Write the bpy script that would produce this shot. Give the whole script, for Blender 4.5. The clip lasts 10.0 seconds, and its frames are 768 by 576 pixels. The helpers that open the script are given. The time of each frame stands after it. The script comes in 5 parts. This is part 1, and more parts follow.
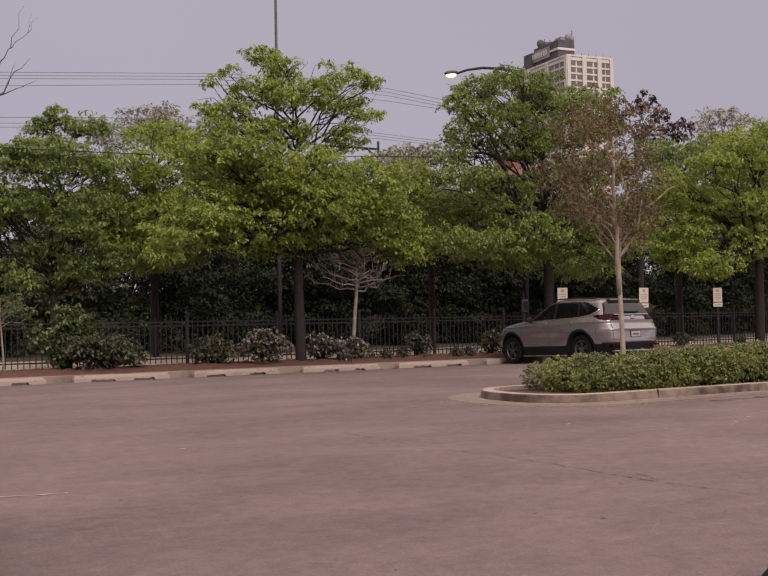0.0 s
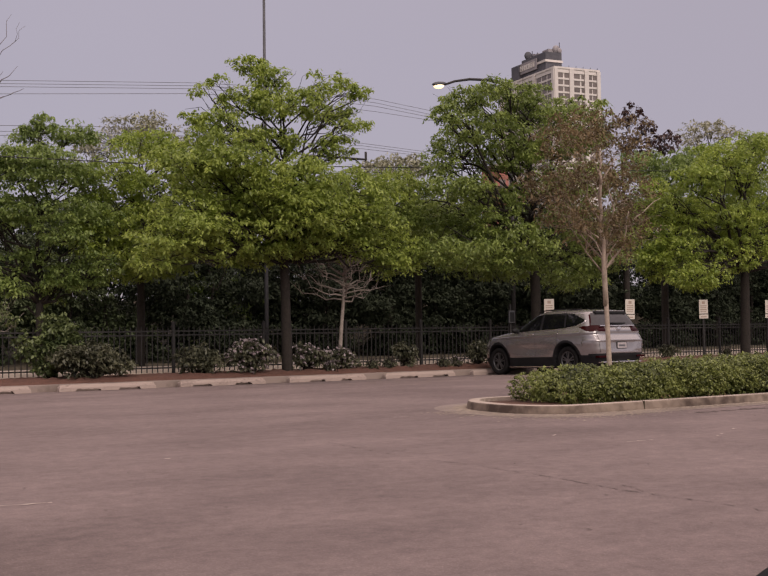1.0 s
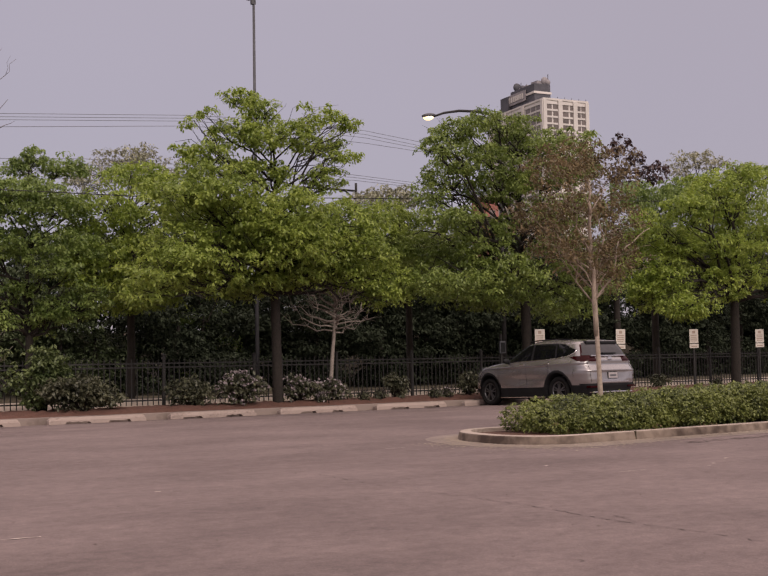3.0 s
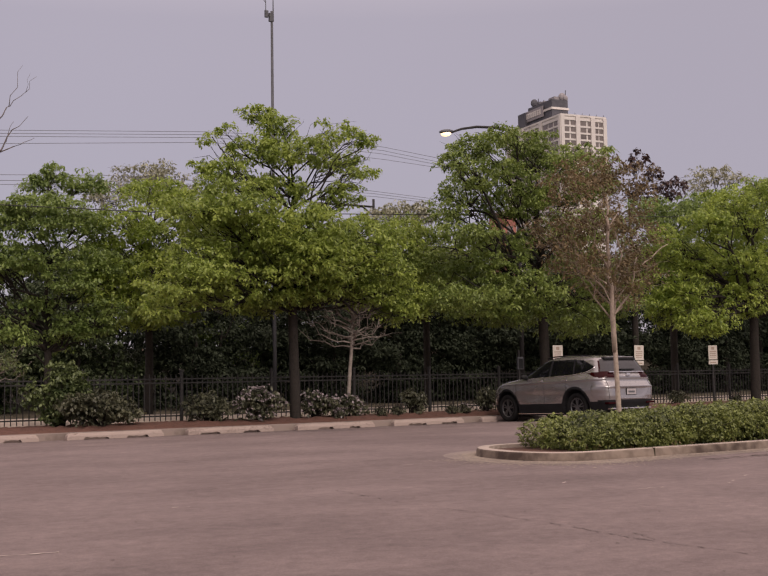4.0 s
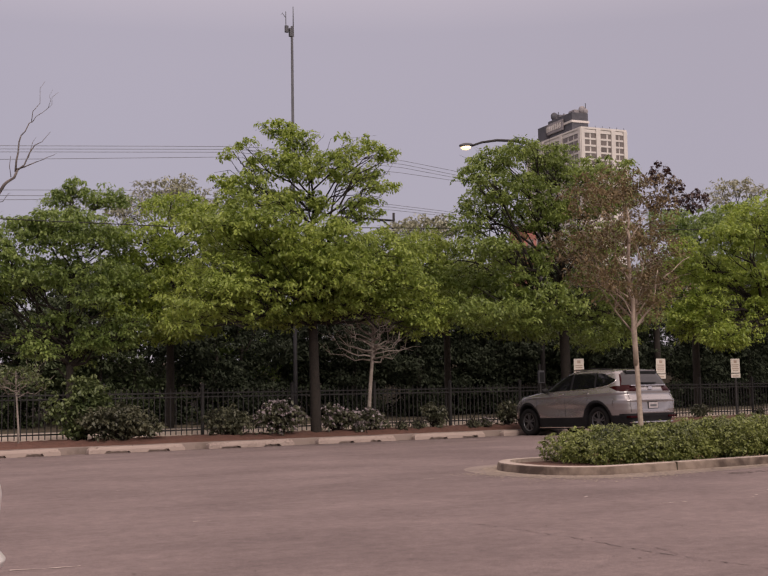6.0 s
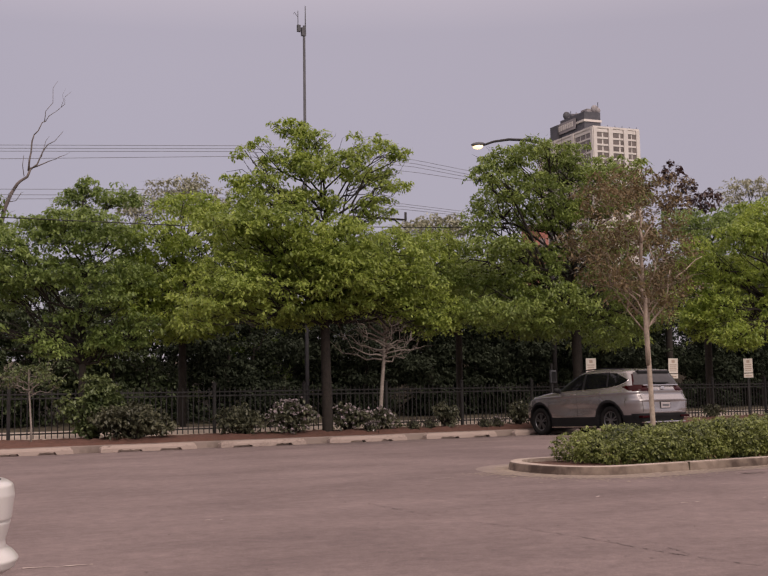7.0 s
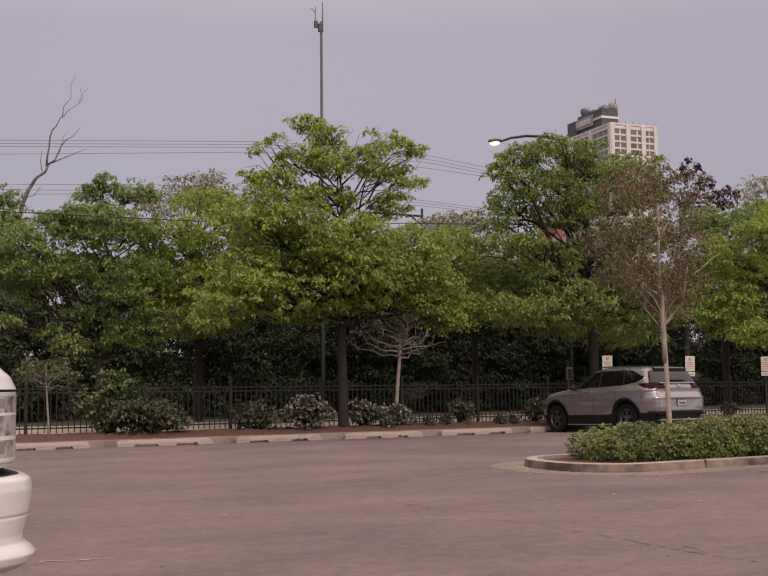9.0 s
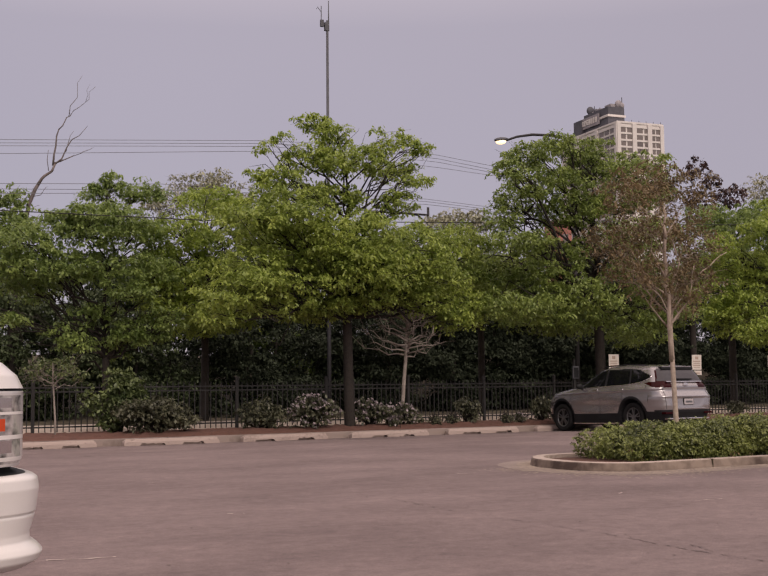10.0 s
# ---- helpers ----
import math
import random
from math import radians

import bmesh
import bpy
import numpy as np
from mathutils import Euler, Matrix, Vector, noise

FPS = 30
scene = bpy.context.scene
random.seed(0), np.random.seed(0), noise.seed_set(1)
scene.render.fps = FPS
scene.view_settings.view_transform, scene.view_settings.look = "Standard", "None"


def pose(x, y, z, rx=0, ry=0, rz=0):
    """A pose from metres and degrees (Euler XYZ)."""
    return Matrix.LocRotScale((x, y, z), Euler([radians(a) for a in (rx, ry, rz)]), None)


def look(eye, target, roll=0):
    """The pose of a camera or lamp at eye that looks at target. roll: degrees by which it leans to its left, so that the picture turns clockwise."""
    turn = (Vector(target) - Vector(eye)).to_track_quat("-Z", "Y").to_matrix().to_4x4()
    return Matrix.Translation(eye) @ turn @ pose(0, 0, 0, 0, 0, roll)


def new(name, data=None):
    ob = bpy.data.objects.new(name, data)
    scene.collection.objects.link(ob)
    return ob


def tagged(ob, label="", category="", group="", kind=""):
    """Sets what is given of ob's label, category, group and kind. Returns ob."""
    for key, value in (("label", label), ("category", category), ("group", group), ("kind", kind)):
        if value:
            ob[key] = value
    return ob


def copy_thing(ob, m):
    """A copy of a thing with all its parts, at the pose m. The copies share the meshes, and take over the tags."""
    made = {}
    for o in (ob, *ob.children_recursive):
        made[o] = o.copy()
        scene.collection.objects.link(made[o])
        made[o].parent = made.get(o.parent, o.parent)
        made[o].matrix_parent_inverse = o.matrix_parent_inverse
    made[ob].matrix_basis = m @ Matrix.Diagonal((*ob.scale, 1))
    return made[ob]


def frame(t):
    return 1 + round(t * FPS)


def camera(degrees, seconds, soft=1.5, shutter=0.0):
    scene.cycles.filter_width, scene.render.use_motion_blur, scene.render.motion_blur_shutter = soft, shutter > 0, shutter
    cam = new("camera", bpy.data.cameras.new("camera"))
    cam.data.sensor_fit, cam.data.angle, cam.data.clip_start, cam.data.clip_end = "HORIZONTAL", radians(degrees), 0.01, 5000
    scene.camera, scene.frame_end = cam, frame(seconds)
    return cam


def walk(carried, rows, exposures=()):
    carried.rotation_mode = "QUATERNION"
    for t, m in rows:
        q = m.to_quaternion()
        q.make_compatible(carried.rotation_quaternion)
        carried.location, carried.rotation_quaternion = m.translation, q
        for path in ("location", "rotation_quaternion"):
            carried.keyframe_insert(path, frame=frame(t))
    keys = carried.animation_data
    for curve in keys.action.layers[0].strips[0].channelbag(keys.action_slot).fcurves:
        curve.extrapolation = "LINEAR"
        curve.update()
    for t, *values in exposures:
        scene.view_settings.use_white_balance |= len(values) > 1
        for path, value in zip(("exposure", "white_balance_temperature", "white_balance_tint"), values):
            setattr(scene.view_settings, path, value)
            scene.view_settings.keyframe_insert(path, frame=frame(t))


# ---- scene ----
# camera: it stands in one place and turns
cam = camera(36.8, 10.0, 1.38)
EYE = (0.0, -25.02, 1.141)
TURNS = [
    (0.0, 91.538, 0.979, -32.528),
    (0.5, 91.776, 0.807, -32.575),
    (1.0, 92.042, 0.717, -33.187),
    (1.5, 92.143, 0.821, -34.278),
    (2.0, 92.397, 0.883, -34.224),
    (2.5, 92.991, 0.972, -34.039),
    (4.0, 94.372, 0.917, -32.774),
    (4.5, 94.623, 0.892, -32.598),
    (5.0, 94.875, 0.935, -32.364),
    (5.5, 95.028, 0.983, -32.078),
    (7.0, 95.041, 0.858, -31.180),
    (7.5, 95.046, 0.827, -30.988),
    (8.0, 95.008, 0.779, -30.786),
    (8.5, 94.933, 0.667, -30.576),
    (9.0, 94.863, 0.556, -30.401),
    (9.5, 94.812, 0.569, -30.207),
    (10.0, 94.811, 0.570, -30.092),
]
walk(cam, [(t, pose(*EYE, rx, ry, rz)) for t, rx, ry, rz in TURNS], [(0.0, 0.0), (10.0, 0.0)])

# ---- light: an overcast dusk sky, brighter and warmer overhead, and a very soft low sun behind it ----
world = bpy.data.worlds.new("overcast_dusk")
scene.world = world
world.use_nodes = True
wn, wl = world.node_tree.nodes, world.node_tree.links
wn.clear()
w_out = wn.new("ShaderNodeOutputWorld")
w_sky = wn.new("ShaderNodeTexSky")
w_sky.sky_type = "NISHITA"
w_sky.sun_disc = False
w_sky.sun_elevation, w_sky.sun_rotation = radians(34), radians(184)
w_bg1 = wn.new("ShaderNodeBackground")
w_bg1.inputs["Strength"].default_value = 0.015
w_bg2 = wn.new("ShaderNodeBackground")
w_bg2.inputs["Strength"].default_value = 0.97
w_add = wn.new("ShaderNodeAddShader")
w_geo = wn.new("ShaderNodeTexCoord")
w_sep = wn.new("ShaderNodeSeparateXYZ")
w_ramp = wn.new("ShaderNodeValToRGB")
w_noise = wn.new("ShaderNodeTexNoise")
w_noise.inputs["Scale"].default_value = 2.2
w_noise.inputs["Detail"].default_value = 3.0
w_mix = wn.new("ShaderNodeMixRGB")
w_mix.blend_type = "MULTIPLY"
w_mix.inputs[0].default_value = 1.0
w_soft = wn.new("ShaderNodeMapRange")
w_soft.inputs["To Min"].default_value, w_soft.inputs["To Max"].default_value = 0.94, 1.06
el = w_ramp.color_ramp.elements
el[0].position, el[0].color = 0.0, (0.365, 0.31, 0.37, 1)
el[1].position, el[1].color = 1.0, (1.45, 1.14, 1.05, 1)
for at_, col in ((0.10, (0.375, 0.32, 0.38)), (0.30, (0.415, 0.36, 0.415)), (0.55, (1.0, 0.83, 0.83))):
    e_ = el.new(at_)
    e_.color = (*col, 1)
wl.new(w_geo.outputs["Generated"], w_sep.inputs[0])
wl.new(w_sep.outputs["Z"], w_ramp.inputs[0])
wl.new(w_geo.outputs["Generated"], w_noise.inputs["Vector"])
wl.new(w_noise.outputs["Fac"], w_soft.inputs["Value"])
wl.new(w_ramp.outputs["Color"], w_mix.inputs[1])
wl.new(w_soft.outputs["Result"], w_mix.inputs[2])
wl.new(w_mix.outputs[0], w_bg2.inputs["Color"])
wl.new(w_sky.outputs["Color"], w_bg1.inputs["Color"])
wl.new(w_bg1.outputs[0], w_add.inputs[0])
wl.new(w_bg2.outputs[0], w_add.inputs[1])
wl.new(w_add.outputs[0], w_out.inputs["Surface"])
sun = new("sun", bpy.data.lights.new("sun", "SUN"))
sun.data.energy, sun.data.angle, sun.data.color = 1.9, radians(40), (1.0, 0.87, 0.77)
sun.matrix_world = look((8, -56, 38), (12, 0, 0))

# ---- materials ----


def material(name, dark, light, scale=6.0, rough=0.8, metal=0.0, bump=0.0, fine=60.0, spread=0.5, spec=0.4, coat=0.0, vary=0.0, lo=0.35, hi=0.75):
    """A surface whose colour wanders between two tones at two scales, with a fine relief."""
    m = bpy.data.materials.new(name)
    m.use_nodes = True
    nt = m.node_tree
    n, l = nt.nodes, nt.links
    b = n["Principled BSDF"]
    b.inputs["Roughness"].default_value = rough
    b.inputs["Metallic"].default_value = metal
    b.inputs["Specular IOR Level"].default_value = spec
    b.inputs["Coat Weight"].default_value = coat
    b.inputs["Coat Roughness"].default_value = 0.08
    co = n.new("ShaderNodeTexCoord")
    big = n.new("ShaderNodeTexNoise")
    big.inputs["Scale"].default_value = scale
    big.inputs["Detail"].default_value = 5.0
    small = n.new("ShaderNodeTexNoise")
    small.inputs["Scale"].default_value = fine
    small.inputs["Detail"].default_value = 3.0
    mixn = n.new("ShaderNodeMath")
    mixn.operation = "MULTIPLY_ADD"
    mixn.inputs[1].default_value = spread
    ramp = n.new("ShaderNodeValToRGB")
    r = ramp.color_ramp.elements
    r[0].position, r[0].color = lo, (*dark, 1)
    r[1].position, r[1].color = hi, (*light, 1)
    sc = n.new("ShaderNodeMath")
    sc.operation = "MULTIPLY"
    sc.inputs[1].default_value = 1.0 - spread * 0.5
    for t in (big, small):
        l.new(co.outputs["Object"], t.inputs["Vector"])
    l.new(big.outputs["Fac"], sc.inputs[0])
    l.new(small.outputs["Fac"], mixn.inputs[0])
    l.new(sc.outputs[0], mixn.inputs[2])
    last = mixn.outputs[0]
    if vary:
        info = n.new("ShaderNodeObjectInfo")
        va = n.new("ShaderNodeMath")
        va.operation = "MULTIPLY_ADD"
        va.inputs[1].default_value = vary
        l.new(info.outputs["Random"], va.inputs[0])
        l.new(last, va.inputs[2])
        last = va.outputs[0]
    l.new(last, ramp.inputs[0])
    l.new(ramp.outputs[0], b.inputs["Base Color"])
    if bump:
        bp = n.new("ShaderNodeBump")
        bp.inputs["Strength"].default_value = bump
        bp.inputs["Distance"].default_value = 0.01
        l.new(small.outputs["Fac"], bp.inputs["Height"])
        l.new(bp.outputs[0], b.inputs["Normal"])
    return m


def leaf_material(name, dark, light, through_light=0.3, own=0.34, spec=0.5):
    """Leaves: each one has its own tone, and lets some light through."""
    m = bpy.data.materials.new(name)
    m.use_nodes = True
    n, l = m.node_tree.nodes, m.node_tree.links
    b = n["Principled BSDF"]
    b.inputs["Roughness"].default_value = 0.45
    b.inputs["Specular IOR Level"].default_value = spec
    geo = n.new("ShaderNodeNewGeometry")
    co = n.new("ShaderNodeTexCoord")
    big = n.new("ShaderNodeTexNoise")
    big.inputs["Scale"].default_value = 1.6
    big.inputs["Detail"].default_value = 3.0
    add = n.new("ShaderNodeMath")
    add.operation = "MULTIPLY_ADD"
    add.inputs[1].default_value = own
    ramp = n.new("ShaderNodeValToRGB")
    r = ramp.color_ramp.elements
    r[0].position, r[0].color = 0.42, (*dark, 1)
    r[1].position, r[1].color = 0.92, (*light, 1)
    l.new(co.outputs["Object"], big.inputs["Vector"])
    l.new(geo.outputs["Random Per Island"], add.inputs[0])
    l.new(big.outputs["Fac"], add.inputs[2])
    l.new(add.outputs[0], ramp.inputs[0])
    l.new(ramp.outputs[0], b.inputs["Base Color"])
    tr = n.new("ShaderNodeBsdfTranslucent")
    mix = n.new("ShaderNodeMixShader")
    mix.inputs[0].default_value = through_light
    l.new(ramp.outputs[0], tr.inputs["Color"])
    l.new(b.outputs[0], mix.inputs[1])
    l.new(tr.outputs[0], mix.inputs[2])
    l.new(mix.outputs[0], n["Material Output"].inputs["Surface"])
    return m


def asphalt_material(name, dark, light):
    """Worn asphalt: aggregate grain, broad pale wear along the lanes and dark stains."""
    m = material(name, dark, light, 0.35, 0.9, bump=0.6, fine=55.0, spread=0.5, spec=0.2)
    n, l = m.node_tree.nodes, m.node_tree.links
    b = n["Principled BSDF"]
    base = b.inputs["Base Color"].links[0].from_socket
    co = n.new("ShaderNodeTexCoord")
    mp = n.new("ShaderNodeMapping")
    mp.inputs["Scale"].default_value = (0.6, 1.1, 1.0)
    st = n.new("ShaderNodeTexNoise")
    st.inputs["Scale"].default_value = 0.9
    st.inputs["Detail"].default_value = 6.0
    st.inputs["Roughness"].default_value = 0.65
    sr = n.new("ShaderNodeValToRGB")
    e = sr.color_ramp.elements
    e[0].position, e[0].color = 0.30, (0.76, 0.75, 0.75, 1)
    e[1].position, e[1].color = 0.70, (1.10, 1.09, 1.08, 1)
    mul = n.new("ShaderNodeMixRGB")
    mul.blend_type = "MULTIPLY"
    mul.inputs[0].default_value = 1.0
    l.new(co.outputs["Object"], mp.inputs[0])
    l.new(mp.outputs[0], st.inputs["Vector"])
    l.new(st.outputs["Fac"], sr.inputs[0])
    l.new(base, mul.inputs[1])
    l.new(sr.outputs[0], mul.inputs[2])
    gr = n.new("ShaderNodeTexNoise")
    gr.inputs["Scale"].default_value = 7.0
    gr.inputs["Detail"].default_value = 9.0
    gr.inputs["Roughness"].default_value = 0.8
    gm = n.new("ShaderNodeValToRGB")
    g = gm.color_ramp.elements
    g[0].position, g[0].color = 0.32, (0.74, 0.73, 0.73, 1)
    g[1].position, g[1].color = 0.70, (1.22, 1.21, 1.20, 1)
    mul3 = n.new("ShaderNodeMixRGB")
    mul3.blend_type = "MULTIPLY"
    mul3.inputs[0].default_value = 1.0
    l.new(co.outputs["Object"], gr.inputs["Vector"])
    l.new(gr.outputs["Fac"], gm.inputs[0])
    l.new(mul.outputs[0], mul3.inputs[1])
    l.new(gm.outputs[0], mul3.inputs[2])
    mul = mul3
    vo = n.new("ShaderNodeTexVoronoi")
    vo.inputs["Scale"].default_value = 70.0
    vr = n.new("ShaderNodeValToRGB")
    v = vr.color_ramp.elements
    v[0].position, v[0].color = 0.05, (1.5, 1.47, 1.44, 1)
    v[1].position, v[1].color = 0.35, (0.90, 0.90, 0.90, 1)
    mul2 = n.new("ShaderNodeMixRGB")
    mul2.blend_type = "MULTIPLY"
    mul2.inputs[0].default_value = 0.8
    l.new(co.outputs["Object"], vo.inputs["Vector"])
    l.new(vo.outputs["Distance"], vr.inputs[0])
    l.new(mul.outputs[0], mul2.inputs[1])
    l.new(vr.outputs[0], mul2.inputs[2])
    l.new(mul2.outputs[0], b.inputs["Base Color"])
    return m


def glow_material(name, colour, strength):
    m = bpy.data.materials.new(name)
    m.use_nodes = True
    b = m.node_tree.nodes["Principled BSDF"]
    b.inputs["Emission Color"].default_value = (*colour, 1)
    b.inputs["Emission Strength"].default_value = strength
    return m


def glass_material(name, colour, rough=0.03, transmit=0.0, ior=1.5):
    m = bpy.data.materials.new(name)
    m.use_nodes = True
    b = m.node_tree.nodes["Principled BSDF"]
    b.inputs["Base Color"].default_value = (*colour, 1)
    b.inputs["Roughness"].default_value = rough
    b.inputs["Transmission Weight"].default_value = transmit
    b.inputs["IOR"].default_value = ior
    return m


M_ASPHALT = asphalt_material("asphalt", (0.166, 0.130, 0.127), (0.235, 0.186, 0.181))
M_ROAD = asphalt_material("road_asphalt", (0.12, 0.105, 0.10), (0.2, 0.18, 0.17))
M_GRIT = material("dark_grit", (0.11, 0.08, 0.072), (0.17, 0.13, 0.118), 6)
M_CRACK = material("crack", (0.06, 0.046, 0.043), (0.15, 0.115, 0.108), 8)
M_LINE = material("worn_paint", (0.37, 0.30, 0.27), (0.50, 0.41, 0.37), 9, 0.8, fine=140)
M_CONCRETE = material("concrete", (0.20, 0.152, 0.132), (0.355, 0.28, 0.245), 2.2, 0.9, bump=0.4, fine=30, vary=0.12, lo=0.46, hi=0.66)
M_CONCRETE_OLD = material("stained_concrete", (0.13, 0.098, 0.084), (0.26, 0.205, 0.178), 1.3, 0.9, bump=0.4, fine=9, spread=0.3, vary=0.1, lo=0.44, hi=0.66)
# top lighter, face darker: light and shade coloured in over wear and stains
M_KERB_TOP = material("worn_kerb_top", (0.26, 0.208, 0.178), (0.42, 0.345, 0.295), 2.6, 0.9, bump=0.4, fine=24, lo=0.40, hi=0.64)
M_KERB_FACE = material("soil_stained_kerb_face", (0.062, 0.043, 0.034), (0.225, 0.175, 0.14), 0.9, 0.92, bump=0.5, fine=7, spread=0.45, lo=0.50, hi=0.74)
M_GUTTER = material("sandy_gutter", (0.27, 0.215, 0.175), (0.36, 0.295, 0.235), 1.6, 0.95, bump=0.4, fine=60)
M_GUTTER_WORN = material("worn_gutter", (0.188, 0.148, 0.132), (0.262, 0.21, 0.185), 1.6, 0.95, bump=0.4, fine=60)
M_SIDEWALK = material("sidewalk", (0.33, 0.27, 0.225), (0.47, 0.39, 0.33), 1.5, 0.9, bump=0.2, fine=30)
M_MULCH = material("bark_mulch", (0.032, 0.016, 0.012), (0.125, 0.06, 0.044), 5, 0.95, bump=1.0, fine=35, spread=0.9)
M_MULCH_DARK = material("damp_mulch", (0.03, 0.015, 0.011), (0.11, 0.055, 0.04), 5, 0.95, bump=1.0, fine=35, spread=0.9)
M_SOIL = material("dark_soil", (0.03, 0.026, 0.018), (0.09, 0.075, 0.05), 3, 0.95, bump=0.7, fine=18)
M_GRASS = material("rough_grass", (0.03, 0.04, 0.015), (0.08, 0.09, 0.04), 2, 0.95, bump=0.7, fine=18)
M_IRON = material("black_iron", (0.012, 0.012, 0.013), (0.034, 0.031, 0.03), 4, 0.7, bump=0.1, spec=0.3)
M_STEEL = material("galvanised_steel", (0.055, 0.055, 0.062), (0.10, 0.10, 0.11), 2, 0.6, 0.3)
M_WIRE = material("wire", (0.10, 0.10, 0.11), (0.16, 0.16, 0.17), 2, 0.6)
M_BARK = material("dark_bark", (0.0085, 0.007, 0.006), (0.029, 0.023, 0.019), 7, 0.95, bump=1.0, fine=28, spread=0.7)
M_BARK_PALE = material("pale_bark", (0.20, 0.16, 0.125), (0.42, 0.335, 0.27), 8, 0.9, bump=0.6, fine=30)
M_BARK_DEAD = material("grey_dead_wood", (0.06, 0.05, 0.05), (0.16, 0.13, 0.12), 6, 0.9, bump=0.5)
M_LEAF = leaf_material("fresh_leaf", (0.175, 0.238, 0.050), (0.41, 0.487, 0.107), 0.48)
M_LEAF_LIGHT = leaf_material("yellow_green_leaf", (0.18, 0.25, 0.048), (0.41, 0.49, 0.098), 0.48)
M_LEAF_DEEP = leaf_material("deep_green_leaf", (0.13, 0.19, 0.054), (0.30, 0.38, 0.105), 0.48)
# woodland leaf darkened to paint the shade under the canopy
M_LEAF_WOOD_SHADED = leaf_material("woodland_leaf", (0.022, 0.028, 0.019), (0.064, 0.078, 0.047), 0.12, 0.2, 0.05)
# lighter copy of it, for the woodland's less shaded end
M_LEAF_HALF_SHADED = leaf_material("thicket_leaf", (0.046, 0.062, 0.03), (0.13, 0.162, 0.08), 0.2, 0.25, 0.15)
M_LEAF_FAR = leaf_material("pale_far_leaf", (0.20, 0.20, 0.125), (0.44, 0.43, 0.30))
M_BARK_TAN = material("grey_tan_bark", (0.14, 0.117, 0.10), (0.30, 0.255, 0.222), 8, 0.9, bump=0.5, fine=30)
M_LEAF_BROWN = leaf_material("rusty_leaf", (0.095, 0.073, 0.038), (0.24, 0.178, 0.095), spec=0.2)
# one tree's own deeper green, with its lower crown's shade coloured in
M_LEAF_DEEP_SHADED = leaf_material("locust_leaf", (0.118, 0.170, 0.040), (0.30, 0.37, 0.09), 0.42)
M_LEAF_RED = leaf_material("dark_red_leaf", (0.045, 0.022, 0.022), (0.10, 0.055, 0.045))
M_LEAF_SHRUB = leaf_material("dull_shrub_leaf", (0.042, 0.045, 0.027), (0.165, 0.165, 0.10))
M_LEAF_MID = leaf_material("mid_green_leaf", (0.052, 0.075, 0.028), (0.18, 0.22, 0.078))
M_LEAF_HEDGE = leaf_material("hedge_leaf", (0.022, 0.033, 0.010), (0.265, 0.30, 0.085), own=0.42)
M_FLOWER = leaf_material("pale_blossom", (0.24, 0.19, 0.20), (0.52, 0.45, 0.46), 0.2)
M_PAINT = material("silver_paint", (0.31, 0.288, 0.288), (0.34, 0.316, 0.316), 1.2, 0.27, 0.68, fine=400, coat=1.0)
M_WHITE = material("white_paint", (0.64, 0.605, 0.575), (0.70, 0.665, 0.635), 1.5, 0.35, fine=200, coat=0.4)
M_BLACK = material("black_plastic", (0.006, 0.006, 0.007), (0.016, 0.016, 0.017), 5, 0.65, fine=120, spec=0.2)
M_RUBBER = material("tyre_rubber", (0.007, 0.007, 0.007), (0.016, 0.015, 0.015), 8, 0.9, spec=0.2)
M_ALLOY = material("grey_alloy", (0.15, 0.15, 0.155), (0.25, 0.25, 0.255), 5, 0.35, 0.9)
M_CHROME = material("chrome", (0.7, 0.68, 0.68), (0.8, 0.78, 0.78), 3, 0.12, 1.0)
M_GLASS = glass_material("tinted_glass", (0.005, 0.005, 0.007), 0.02, 0.0, 1.33)
# rear glass greyed and part metallic, standing in for the sky's reflection
M_GLASS_REAR = material("reflective_privacy_glass", (0.04, 0.037, 0.04), (0.055, 0.051, 0.054), 2, 0.08, 0.12, fine=20)
M_BLACK_PAINT = material("black_paint", (0.006, 0.006, 0.007), (0.012, 0.012, 0.013), 2, 0.6, fine=200, spec=0.08)
M_LENS_RED = glass_material("red_lens", (0.022, 0.0006, 0.0016), 0.12, 0.0, 1.25)
# opaque lens: highlights and see-through depth are painted as mottled tones
M_LENS_MOTTLED = material("clear_lamp_lens", (0.06, 0.055, 0.055), (0.66, 0.63, 0.61), 11, 0.08, 0.5, fine=25, lo=0.42, hi=0.68)
M_LENS_RIM = material("pale_lens_rim", (0.42, 0.40, 0.39), (0.58, 0.55, 0.53), 9, 0.15, 0.1, fine=25)
M_LENS_ORANGE = glass_material("orange_reflector", (0.5, 0.06, 0.015), 0.2)
M_SIGN = material("white_sign", (0.52, 0.47, 0.41), (0.64, 0.58, 0.51), 4, 0.5, fine=60)
M_SIGN_RED = material("sign_print", (0.30, 0.22, 0.17), (0.40, 0.30, 0.24), 9, 0.5)
M_PLATE = material("pale_plate", (0.30, 0.27, 0.27), (0.40, 0.36, 0.36), 12, 0.5)
M_TOWER_SIGN = material("grey_rooftop_metal", (0.20, 0.18, 0.19), (0.30, 0.27, 0.28), 0.2, 0.6, fine=1.0)
M_TOWER = material("pale_tower_concrete", (0.54, 0.49, 0.465), (0.64, 0.59, 0.56), 0.08, 0.85, fine=1.0)
M_TOWER_GLASS = material("tower_window", (0.07, 0.06, 0.06), (0.18, 0.15, 0.14), 0.3, 0.2, fine=2.0, vary=0.5)
